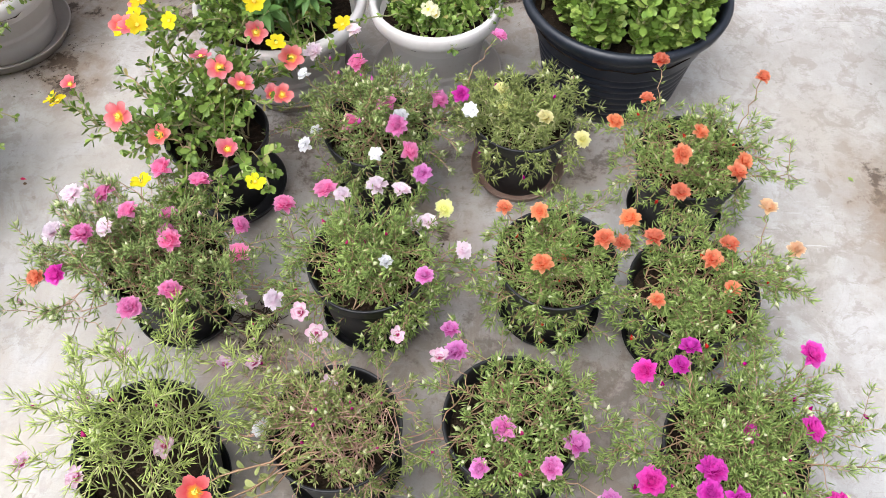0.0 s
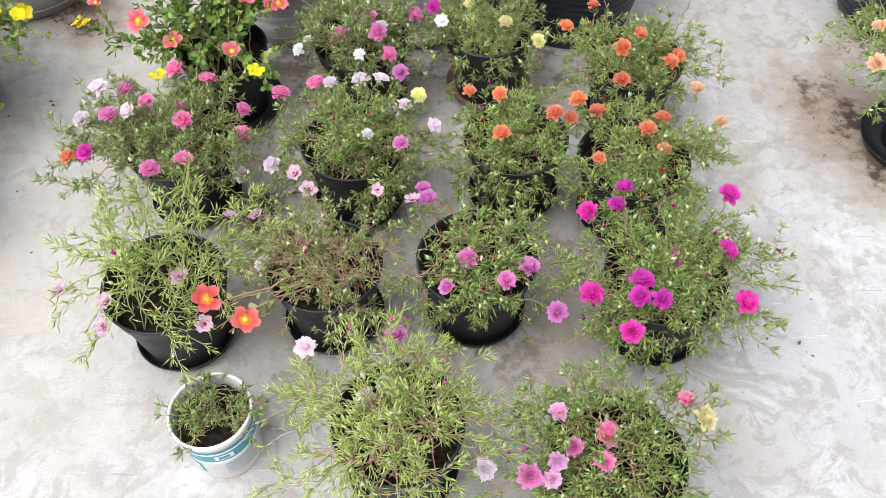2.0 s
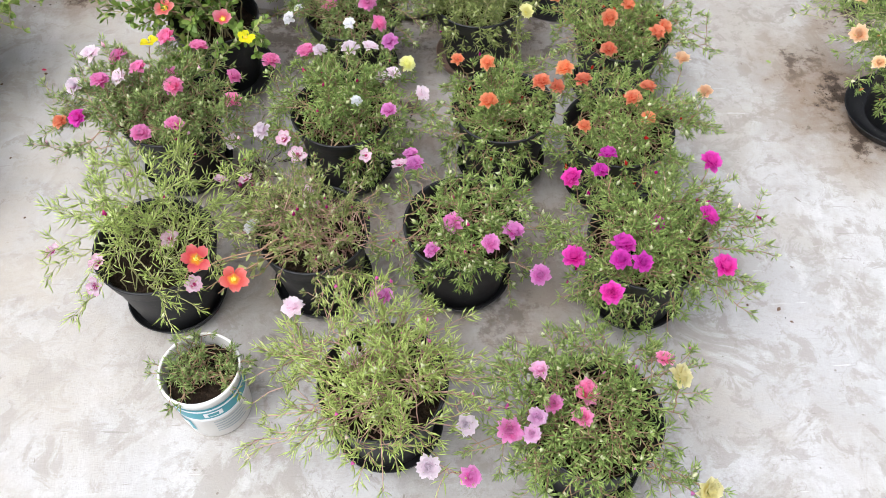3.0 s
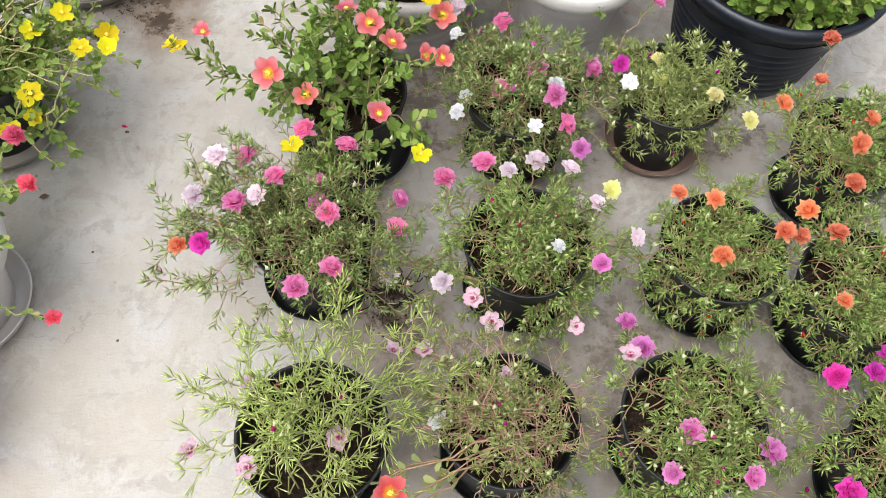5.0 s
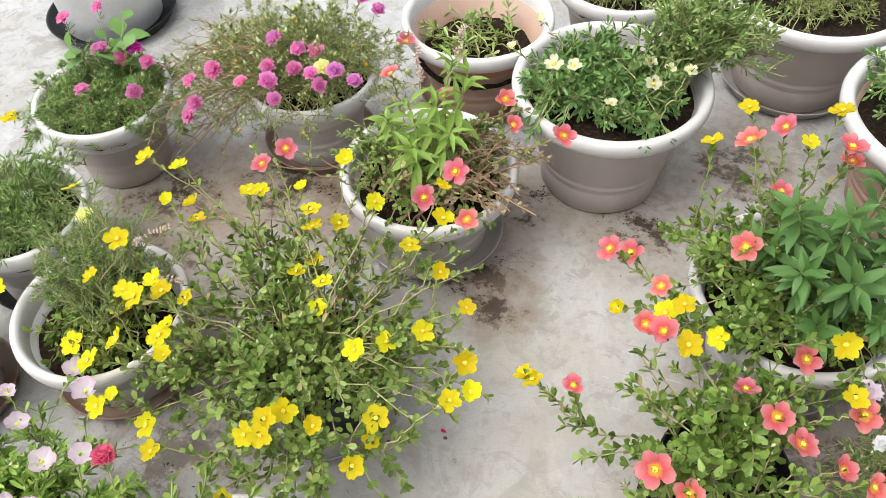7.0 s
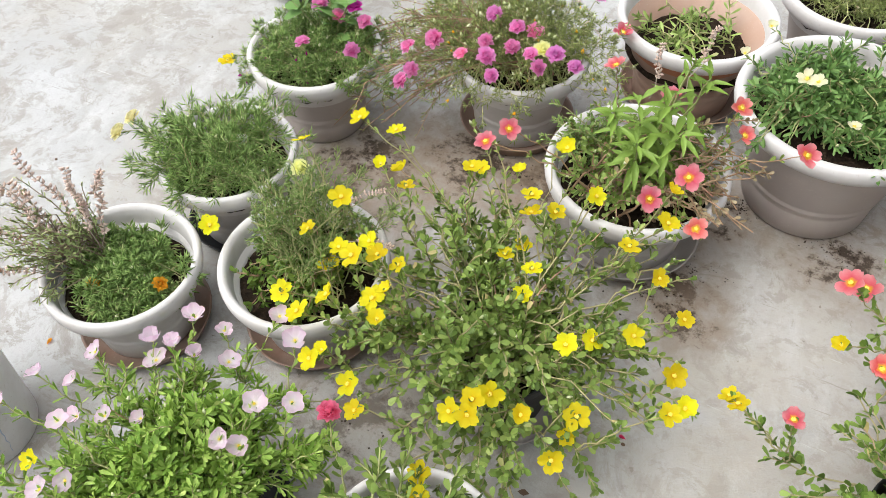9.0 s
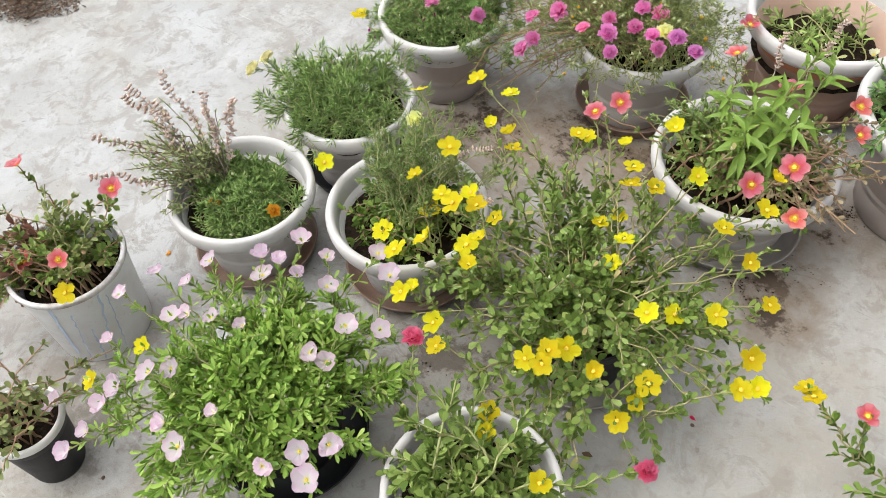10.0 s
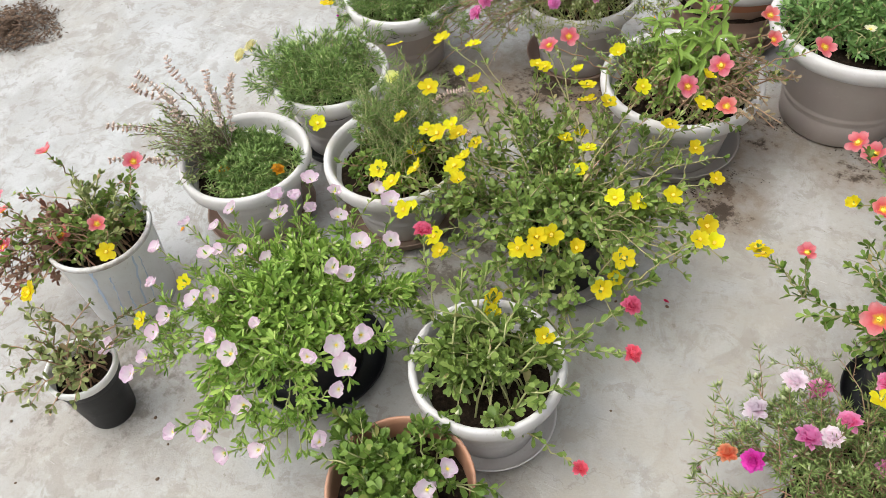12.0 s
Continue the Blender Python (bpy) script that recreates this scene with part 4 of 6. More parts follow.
moss_rose(black_pot("black pot of moss rose with blush and lilac flowers", -0.133, 0.755, 16), 0.184, 0.077, [(-0.215, 0.634, 0.2, "bc"), (-0.191, 0.603, 0.196, "bc"), (-0.082, 0.603, 0.19, "bc"), (-0.046, 0.686, 0.21, "hp"), (-0.167, 0.82, 0.225, "lp"), (-0.12, 0.864, 0.191, "lp"), (-0.08, 0.829, 0.224, "lp"), (-0.06, 0.799, 0.176, "lp"), (-0.041, 0.789, 0.199, "lp"), (-0.255, 0.657, 0.198, "lp"), (0.01, 0.735, 0.199, "lp"), (-0.198, 0.854, 0.196, "pk"), (-0.255, 0.816, 0.208, "pk"), (-0.101, 0.712, 0.206, "wh"), (-0.132, 0.78, 0.162, "yd"), (-0.017, 0.814, 0.196, "yd")], NEEDLE, n=58, per=20, droop=0.85, front=0.8, hang=0.3)
moss_rose(black_pot("black pot of moss rose with coral-orange flowers", 0.151, 0.757, 17), 0.160, 0.058, [(x, y, z, {"rd": "or"}.get(c, c)) for x, y, z, c in [(0.071, 0.8, 0.216, "or"), (0.122, 0.794, 0.212, "or"), (0.154, 0.751, 0.163, "or"), (0.12, 0.706, 0.207, "or"), (0.24, 0.747, 0.198, "or"), (0.153, 0.768, 0.146, "or"), (0.211, 0.745, 0.212, "rd")]], NEEDLE, n=50, per=18, droop=0.85, front=0.8, hang=0.3)
moss_rose(black_pot("black pot of moss rose with orange and peach flowers", 0.347, 0.70, 18, 0.096), 0.178, 0.058, [(0.256, 0.789, 0.201, "or"), (0.282, 0.744, 0.215, "or"), (0.396, 0.747, 0.193, "or"), (0.365, 0.717, 0.197, "or"), (0.381, 0.664, 0.202, "or"), (0.273, 0.646, 0.205, "or"), (0.462, 0.805, 0.204, "pe"), (0.495, 0.741, 0.184, "pe")], NEEDLE, STEM_RED, n=58, per=19, centre=(0.02, 0.0), droop=0.85, front=0.8, hang=0.25)
moss_rose(black_pot("black pot of pale needle-leaved plant with striped flowers", -0.41, 0.468, 19, 0.096), 0.205, 0.125, [(x, y, z, {"cs": "cl"}.get(c, c)) for x, y, z, c in [(-0.454, 0.582, 0.18, "bc"), (-0.487, 0.516, 0.184, "bc"), (-0.548, 0.434, 0.175, "bc"), (-0.48, 0.418, 0.167, "bc"), (-0.466, 0.364, 0.185, "bc"), (-0.375, 0.455, 0.174, "bc"), (-0.322, 0.364, 0.184, "bc"), (-0.315, 0.569, 0.176, "bc"), (-0.31, 0.377, 0.229, "cs"), (-0.252, 0.342, 0.228, "cs")]], NEEDLE_LIGHT, STEM_GREEN, n=38, leaf_len=0.0175, per=16, centre=(-0.01, 0.03), twig=2, bud=0.2, droop=0.75, front=0.85, kind="needle_long")
c2 = moss_rose(black_pot("black pot of half-browned moss rose", -0.165, 0.492, 20, 0.09), 0.158, 0.075, [(x, y, z, {"cs": "cl"}.get(c, c)) for x, y, z, c in [(-0.275, 0.571, 0.175, "bc"), (-0.172, 0.536, 0.181, "bc"), (-0.162, 0.525, 0.17, "bc"), (-0.257, 0.482, 0.166, "wh")]], NEEDLE_OLIVE, STEM_ROSY, n=58, leaf_len=0.0135, per=9, bud=0.3, twig=5, droop=0.75, front=0.85, hang=0.15, bare=0.5)
moss_rose(black_pot("black pot of open moss rose with deep pink flowers", 0.071, 0.498, 21, 0.095), 0.160, 0.062, [(-0.025, 0.552, 0.224, "bc"), (0.054, 0.473, 0.177, "hp"), (0.023, 0.42, 0.181, "hp"), (0.109, 0.41, 0.208, "hp"), (0.146, 0.448, 0.186, "hp"), (-0.01, 0.621, 0.172, "hp"), (-0.004, 0.57, 0.204, "hp"), (0.182, 0.379, 0.168, "hp")], NEEDLE, STEM_RED, n=44, per=17, even=0.42, bare=0.3, bud=0.5, droop=0.75, front=0.85, hang=0.15)
moss_rose(black_pot("black pot of spreading moss rose with magenta flowers", 0.357, 0.455, 22, 0.094), 0.207, 0.058, [(0.242, 0.543, 0.196, "mg"), (0.286, 0.544, 0.21, "mg"), (0.296, 0.559, 0.232, "mg"), (0.46, 0.557, 0.212, "mg"), (0.44, 0.459, 0.2, "mg"), (0.367, 0.465, 0.173, "mg"), (0.437, 0.357, 0.215, "mg"), (0.303, 0.407, 0.203, "mg"), (0.295, 0.379, 0.204, "mg"), (0.322, 0.366, 0.215, "mg"), (0.265, 0.3, 0.239, "mg"), (0.232, 0.401, 0.181, "mg")], NEEDLE, n=74, per=20, centre=(0.015, 0.0), droop=0.85, front=0.8, hang=0.2)
moss_rose(black_pot("black pot of pale moss rose with blush flowers", -0.048, 0.224, 23), 0.205, 0.085, [(-0.05, 0.346, 0.175, "hp"), (0.069, 0.086, 0.14, "hp"), (-0.172, 0.311, 0.202, "lp"), (-0.061, 0.27, 0.166, "lp"), (-0.091, 0.252, 0.165, "lp"), (0.065, 0.145, 0.17, "lp"), (0.015, 0.092, 0.16, "lp")], NEEDLE_LIGHT, STEM_ROSY, n=58, leaf_len=0.0165, per=18, bare=0.3, droop=0.85, front=0.8, kind="needle_long")
moss_rose(black_pot("black pot of moss rose with mixed pink, lilac and yellow flowers", 0.24, 0.165, 24), 0.189, 0.075, [(0.164, 0.213, 0.188, "li"), (0.154, 0.138, 0.205, "li"), (0.146, 0.119, 0.196, "li"), (0.178, 0.163, 0.19, "pk"), (0.226, 0.183, 0.181, "pk"), (0.211, 0.136, 0.206, "pk"), (0.118, 0.122, 0.202, "pk"), (0.338, 0.232, 0.176, "pk"), (0.342, 0.184, 0.22, "yd"), (0.363, 0.051, 0.17, "yd")], NEEDLE, STEM_RED, n=60, per=18, even=0.4, bare=0.32, droop=0.85, front=0.8, hang=0.15)

weed = keep_above(curves(c2.roots(9, 0.7), np.c_[c2.rng.uniform(-0.17, -0.07, 9), c2.rng.uniform(-0.13, 0.05, 9), c2.rng.uniform(0.13, 0.17, 9)], 0.25, c2.rng), 0.02)
c2.stems([(weed, 1.0)], STEM_RED, 0.0018, 0.0010, "runner_growth")
c2.foliage([(weed, 1.0)], "round", ROUND_DUSTY, 7, 0.021, 0.4, 1.0, 58, "runner_foliage", True)

# coral purslane in a black pot with a notched, torn rim
a1 = purslane(black_pot("black pot of coral-flowered purslane with long runners", -0.40, 1.02, 11, 0.088, name="potted_purslane", saucer=0.097), 0.19, 0.165, [(-0.405, 1.071, 0.269, "cs"), (-0.368, 1.035, 0.276, "cs"), (-0.334, 1.017, 0.26, "cs"), (-0.262, 1.079, 0.256, "cs"), (-0.286, 1.001, 0.249, "cs"), (-0.262, 0.972, 0.278, "cs"), (-0.501, 0.925, 0.283, "cs"), (-0.454, 0.929, 0.237, "cs"), (-0.349, 0.912, 0.223, "cs"), (-0.612, 1.031, 0.248, "cs"), (-0.288, 0.817, 0.259, "ys"), (-0.686, 1.079, 0.172, "ys"), (-0.672, 1.071, 0.173, "ys")], ROUND, STEM_PALE, n=32, leaf_len=0.021, per=16, centre=(-0.03, 0.0), droop=0.75, rise=0.35, bloom_leaves=0.9)

# ---- small white tub with a teal printed band ----
def white_tub(x, y):
    p = Plant("potted_moss_rose", "white plastic tub with teal print, moss rose seedlings in it", x, y, 31, "recycled tubs")
    r, h = 0.060, 0.128
    p.pot("tub", r, h, TUB_WHITE, soil=0.022)

    def band(name, z0, z1, a0, a1, mat, out, label=""):
        n = 40
        a = np.linspace(radians(a0), radians(a1), n)
        v = []
        for z in (z0, z1):
            rr = r * (0.85 + 0.105 * z / (h - 0.014)) + out
            v.append(np.c_[rr * np.cos(a), rr * np.sin(a), np.full(n, z)])
        i = np.arange(n - 1)
        f = np.vstack([np.c_[i, i + 1, i + 1 + n], np.c_[i, i + 1 + n, i + n]])
        return child(name, tri_mesh(name, np.vstack(v), f, [mat]), p.thing, label)

    band("teal_band", 0.074, 0.108, 0, 360, LABEL_TEAL, 0.0006, "teal printed band")
    band("white_stripe", 0.098, 0.103, -150, 60, LABEL_WHITE, 0.0010)
    band("white_stripe", 0.066, 0.074, 0, 360, LABEL_WHITE, 0.0006)
    band("badge", 0.080, 0.094, -84, -56, LABEL_WHITE, 0.0012, "pale printed badge")
    band("badge", 0.083, 0.091, -78, -62, LABEL_TEAL, 0.0016)
    for k in range(5):
        band("print_bar", 0.056 - 0.008 * k, 0.059 - 0.008 * k, -76, -22 - 6 * (k % 2), LABEL_GREY, 0.0008, "line of small grey print")
    band("print_bar", 0.024, 0.062, -140, -112, LABEL_TEAL, 0.0008, "teal printed panel")
    band("print_bar", 0.03, 0.056, -134, -118, LABEL_WHITE, 0.0012)
    moss_rose(p, 0.085, 0.035, [], NEEDLE_DARK, STEM_RED, n=22, leaf_len=0.015, per=16, bud=0.0, twig=1)


white_tub(-0.316, 0.264)


# ---- rolled-rim planters at the back ----
def planter(name, label, x, y, r, h, seed, body=TAUPE, rim=RIM, inside=None, soil=0.045, saucer=None, dish=SAUCER_GREY):
    p = Plant(name, label, x, y, seed, "rolled-rim planters", 0.006 if saucer else 0.0)
    p.pot("banded", r, h, body, rim, inside, soil)
    if saucer:
        add_saucer(x, y, saucer, dish, "dusty plastic saucer under a planter", 0.028)
    return p


LEAF_SHRUB = tri_mesh("leaf", POINT_V, POINT_F, [SHRUB])
LEAF_BASIL = tri_mesh("leaf", DROOP_V, DROOP_F, [BASIL])
LEAF_CLOVER = tri_mesh("leaf", OVAL_V * np.array([1.3, 1, 1]), OVAL_F, [BROAD])

# dark leafy balsam with coral and yellow purslane round it
k3 = planter("potted_purslane", "pale planter with a dark leafy shrub and coral and yellow purslane", -0.32, 1.325, 0.162, 0.19, 41, PALE, saucer=0.125)
purslane(k3, 0.20, 0.10, [(-0.447, 1.397, 0.386, "cs"), (-0.407, 1.403, 0.413, "cs"), (-0.393, 1.346, 0.349, "cs"), (-0.321, 1.389, 0.411, "cs"), (-0.313, 1.389, 0.385, "cs"), (-0.427, 1.266, 0.31, "cs"), (-0.603, 1.202, 0.327, "cs"), (-0.575, 1.243, 0.281, "cs"), (-0.527, 1.186, 0.291, "cs"), (-0.538, 1.12, 0.288, "cs"), (-0.515, 1.108, 0.299, "cs"), (-0.173, 1.461, 0.36, "cs"), (-0.188, 1.38, 0.34, "cs"), (-0.226, 1.428, 0.3, "cs"), (-0.329, 1.148, 0.25, "cs"), (-0.492, 1.431, 0.346, "ys"), (-0.359, 1.45, 0.356, "ys"), (-0.447, 1.502, 0.359, "ys"), (-0.326, 1.486, 0.391, "ys"), (-0.498, 1.134, 0.329, "ys"), (-0.517, 1.138, 0.298, "ys"), (-0.575, 1.192, 0.215, "ys"), (-0.487, 1.072, 0.331, "ys"), (-0.451, 1.108, 0.309, "ys"), (-0.311, 1.114, 0.34, "ys"), (-0.282, 1.082, 0.285, "ys"), (-0.165, 1.418, 0.34, "ys"), (-0.185, 1.271, 0.28, "ys")], ROUND, STEM_PALE, n=56, leaf_len=0.019, per=20, centre=(-0.05, -0.02), droop=0.5, twig=3, bloom_leaves=1.1, bud=0.4)
shrub_tops = [(0.0, -0.05, 0.40), (0.04, 0.0, 0.42), (-0.06, -0.02, 0.37), (0.09, -0.03, 0.36), (0.03, -0.10, 0.33), (-0.04, -0.10, 0.33), (0.12, -0.01, 0.33), (0.0, -0.14, 0.26), (-0.09, -0.04, 0.31), (0.08, -0.11, 0.28)]
leafy_stems(k3, [(0.04 + 0.2 * (a - 0.05), 0.1 * b, k3.soil - 0.01) for a, b, c in shrub_tops], shrub_tops, LEAF_SHRUB, 0.058, 28, r0=0.0035)

k2 = purslane(planter("potted_purslane", "pale planter of purslane with cream flowers", -0.028, 1.31, 0.125, 0.20, 42, PALE, saucer=0.13), 0.125, 0.055, [(-0.074, 1.368, 0.26, "cr"), (-0.024, 1.326, 0.25, "cr"), (-0.042, 1.203, 0.25, "cr"), (-0.028, 1.199, 0.24, "cr"), (0.04, 1.272, 0.24, "cr"), (-0.037, 1.203, 0.25, "cr"), (0.087, 1.303, 0.26, "mg"), (-0.057, 1.309, 0.27, "ys"), (-0.182, 1.142, 0.27, "ys")], ROUND, STEM_GREEN, n=52, leaf_len=0.018, per=20, droop=0.35)

# the big ribbed black pot of jade-like purslane
def jade_pot(x, y, r, h, seed, label, n=90):
    p = Plant("potted_jade_plant", label, x, y, seed, "large black pots")
    p.pot("ribbed", r, h, BLACK_RIBBED, soil=0.05)
    root = p.roots(n, 0.78)
    tip = root * np.array([1.08, 1.08, 1]) + np.c_[p.rng.normal(0, 0.012, (n, 2)), p.rng.uniform(0.06, 0.15, n)]
    main = curves(root, tip, 0.3, p.rng, 8, 0.003)
    side = p.twigs(main, 5, 0.035, 6, 0.15, 0.95, 0.9)
    p.stems([(main, 1.0), (side, 0.6)], STEM_GREEN, 0.0035, 0.0018)
    p.foliage([(main, 1.0), (side, 0.65)], "round", JADE, 18, 0.0265, 0.05, 1.0, 58, "foliage", True, shrink=0.2)
    p.tufts([main, side], "round", JADE, 5, 0.023)
    return p


jade_pot(0.318, 1.30, 0.193, 0.23, 43, "large navy-black pot full of thick-leaved jade plant")
jade_pot(1.055, 1.28, 0.185, 0.23, 44, "large black pot of jade plant on the terrace", 48)

k4 = planter("potted_purslane", "large brown planter with white flowers and a leafy shrub", -0.06, 1.745, 0.213, 0.24, 45, BROWN, RIM, saucer=None)
purslane(k4, 0.175, 0.05, [(-0.195, 1.696, 0.27, "ws"), (-0.16, 1.686, 0.28, "ws"), (-0.112, 1.743, 0.27, "ws"), (-0.1, 1.707, 0.27, "ws"), (-0.158, 1.628, 0.28, "ws"), (-0.085, 1.661, 0.27, "ws"), (-0.2, 1.807, 0.27, "ws")], ROUND_BLUISH, STEM_GREEN, n=120, leaf_len=0.024, per=16, kind="long", droop=0.15, twig=2)
shrub2 = [(-0.12, -0.16, 0.36), (0.16, -0.06, 0.42), (0.18, -0.12, 0.36), (0.05, 0.03, 0.49), (0.12, 0.04, 0.47), (-0.04, 0.0, 0.45), (0.07, -0.19, 0.40), (-0.08, -0.10, 0.46), (-0.01, -0.17, 0.42), (0.06, -0.14, 0.44), (0.0, -0.05, 0.48), (0.09, -0.24, 0.34), (-0.01, -0.26, 0.31), (0.11, -0.08, 0.45), (0.03, -0.29, 0.25), (0.14, -0.18, 0.38)]
leafy_stems(k4, [(0.05 + 0.5 * a, 0.4 * b, k4.soil - 0.01) for a, b, c in shrub2], shrub2, LEAF_SHRUB, 0.064, 24, r0=0.003)

k5 = planter("potted_shrub", "taupe planter with a bare woody stem and needle seedlings", -0.312, 2.08, 0.188, 0.235, 46, TAUPE, saucer=0.15)
moss_rose(k5, 0.13, 0.03, [], NEEDLE_OLIVE, STEM_GREEN, n=36, leaf_len=0.022, per=12, bud=0.0, twig=1)
wood = curves(np.array([(0.0, 0.02, k5.soil - 0.01), (0.02, 0.0, k5.soil)]), np.array([(0.09, 0.05, 0.36), (0.12, -0.05, 0.26)]), 0.3, k5.rng, 9, 0.003)
k5.stems([(wood, 1.0)], STEM_WOOD, 0.009, 0.005, "woody_stem")

k6 = planter("potted_purslane", "taupe rolled-rim planter of purslane with cream flowers", -0.664, 1.688, 0.182, 0.24, 47, TAUPE, RIM, CLAY, 0.035)
purslane(k6, 0.15, 0.035, [(-0.738, 1.463, 0.412, "cr"), (-0.72, 1.561, 0.34, "cr"), (-0.65, 1.514, 0.315, "cr"), (-0.604, 1.684, 0.278, "cr"), (-0.591, 1.599, 0.299, "cr"), (-0.568, 1.657, 0.291, "cr"), (-0.538, 1.589, 0.344, "cr"), (-0.842, 1.644, 0.295, "cr"), (-0.823, 1.793, 0.258, "cr")], ROUND_BLUISH, STEM_GREEN, n=90, leaf_len=0.025, per=15, kind="long", centre=(-0.02, -0.03), droop=0.15, twig=2, lean=0.2)

k7 = planter("potted_seedlings", "brown planter with terracotta inside and sparse seedlings", -0.965, 1.87, 0.158, 0.20, 48, BROWN, RIM, TERRA, 0.085, 0.13, SAUCER_BROWN)
purslane(k7, 0.13, 0.035, [], NEEDLE, STEM_GREEN, n=18, leaf_len=0.024, per=9, kind="long", twig=1, bud=0.0, droop=0.1)

# bushy fine-leaved shrub at the back of the same planter
tips6 = k6.tips(70, 0.125, 0.20, (0.165, 0.05), 0.4, 0.6)
main6 = curves(k6.roots(70, 0.3) + np.array([0.08, 0.05, 0]), tips6, 0.3, k6.rng, 9, 0.004)
side6 = k6.twigs(main6, 4, 0.06)
k6.stems([(main6, 1.0), (side6, 0.5)], STEM_GREEN, 0.002, 0.0008, "shrub_growth")
k6.foliage([(main6, 1.0), (side6, 0.7)], "long", GREYGREEN, 22, 0.0165, 0.25, 1.0, 55, "shrub_foliage", True)
k12 = planter("potted_moss_rose", "taupe pot at the back with a low moss rose", -0.70, 2.10, 0.15, 0.20, 49, TAUPE, RIM)
moss_rose(k12, 0.12, 0.04, [], NEEDLE_OLIVE, STEM_GREEN, n=40, per=16)

# basil and red purslane
k8 = planter("potted_purslane", "pale planter with a basil plant and coral purslane", -0.94, 1.447, 0.158, 0.175, 50, GREIGE, saucer=0.135)
purslane(k8, 0.15, 0.06, [(-0.809, 1.461, 0.333, "cs"), (-0.791, 1.44, 0.301, "cs"), (-0.836, 1.269, 0.349, "cs"), (-0.876, 1.241, 0.313, "cs"), (-0.802, 1.208, 0.322, "cs"), (-1.023, 1.516, 0.302, "cs"), (-1.11, 1.281, 0.319, "cs"), (-1.128, 1.234, 0.327, "cs"), (-0.701, 1.376, 0.354, "cs"), (-0.917, 1.481, 0.3, "cs"), (-1.024, 1.306, 0.294, "ys")], ROUND_OLIVE, STEM_RED, n=60, leaf_len=0.016, per=18, droop=0.2, centre=(0.02, 0.0))
basil = [(0.04, -0.05, 0.38), (0.08, -0.02, 0.40), (-0.01, -0.05, 0.36), (0.07, -0.08, 0.34), (0.01, -0.10, 0.31), (0.05, 0.0, 0.41), (-0.04, -0.07, 0.33)]
leafy_stems(k8, [(0.3 * a, 0.3 * b, k8.soil - 0.01) for a, b, c in basil], basil, LEAF_BASIL, 0.050, 19, r0=0.003)
dry8 = curves(k8.roots(44, 0.8), np.c_[k8.rng.uniform(-0.04, 0.22, 44), k8.rng.uniform(-0.14, 0.12, 44), k8.rng.uniform(0.14, 0.26, 44)], 0.3, k8.rng)
k8.stems([(dry8, 1.0)], STEM_RED, 0.0022, 0.0012, "dry_growth")
k8.foliage([(dry8, 1.0)], "round", ROUND_ROSY, 16, 0.015, 0.35, 1.0, 58, "rosy_foliage", True)
herb8 = curves(k8.roots(26, 0.3) + np.array([-0.08, 0.02, 0]), np.c_[k8.rng.uniform(-0.18, -0.05, 26), k8.rng.uniform(-0.07, 0.10, 26), k8.rng.uniform(0.17, 0.25, 26)], 0.3, k8.rng)
k8.stems([(herb8, 1.0)], STEM_GREEN, name="herb_growth")
k8.foliage([(herb8, 1.0)], "long", GREYGREEN, 20, 0.015, 0.3, 1.0, 60, "herb_foliage", True)
spikes(k8, [(0.05, -0.02, 0.36), (0.0, -0.03, 0.34)], [(0.07, 0.0, 0.47), (0.0, -0.015, 0.43)], per=70, name="flower_spike", label="purple-grey basil flower spikes")

k9 = planter("potted_moss_rose", "pale planter overflowing with pink moss roses", -1.243, 1.635, 0.136, 0.185, 51, GREIGE, saucer=0.118, dish=SAUCER_BROWN)
moss_rose(k9, 0.225, 0.115, [(x, y, z, {"hp": "pk", "li": "hp"}.get(c, c)) for x, y, z, c in [(-1.076, 1.74, 0.2, "cs"), (-1.199, 1.596, 0.259, "hp"), (-1.339, 1.468, 0.285, "hp"), (-1.28, 1.454, 0.282, "hp"), (-1.392, 1.465, 0.254, "hp"), (-1.271, 1.534, 0.257, "hp"), (-1.219, 1.538, 0.257, "hp"), (-1.152, 1.497, 0.265, "hp"), (-1.362, 1.421, 0.244, "hp"), (-1.391, 1.43, 0.202, "hp"), (-1.282, 1.596, 0.272, "li"), (-1.233, 1.59, 0.263, "li"), (-1.247, 1.487, 0.264, "li"), (-1.174, 1.514, 0.274, "li"), (-1.135, 1.531, 0.274, "li"), (-1.092, 1.516, 0.273, "li"), (-1.219, 1.449, 0.259, "li"), (-1.135, 1.756, 0.254, "li"), (-1.177, 1.776, 0.26, "li"), (-1.161, 1.538, 0.271, "yd")]], NEEDLE_OLIVE, STEM_GREEN, n=130, per=15, leaf_len=0.015, centre=(-0.02, -0.01), droop=0.65, bud=0.6)
drape = curves(k9.roots(70), np.c_[k9.rng.uniform(-0.33, -0.12, 70), k9.rng.uniform(-0.24, 0.06, 70), k9.rng.uniform(0.06, 0.20, 70)], 0.45, k9.rng)
drape_side = keep_above(k9.twigs(drape, 3, 0.06), 0.02)
k9.stems([(drape, 1.0), (drape_side, 0.6)], STEM_RED, name="hanging_growth")
k9.foliage([(drape, 1.0), (drape_side, 0.6)], "needle", NEEDLE_OLIVE, 16, 0.018, 0.3, 1.0, 55, "hanging_foliage")

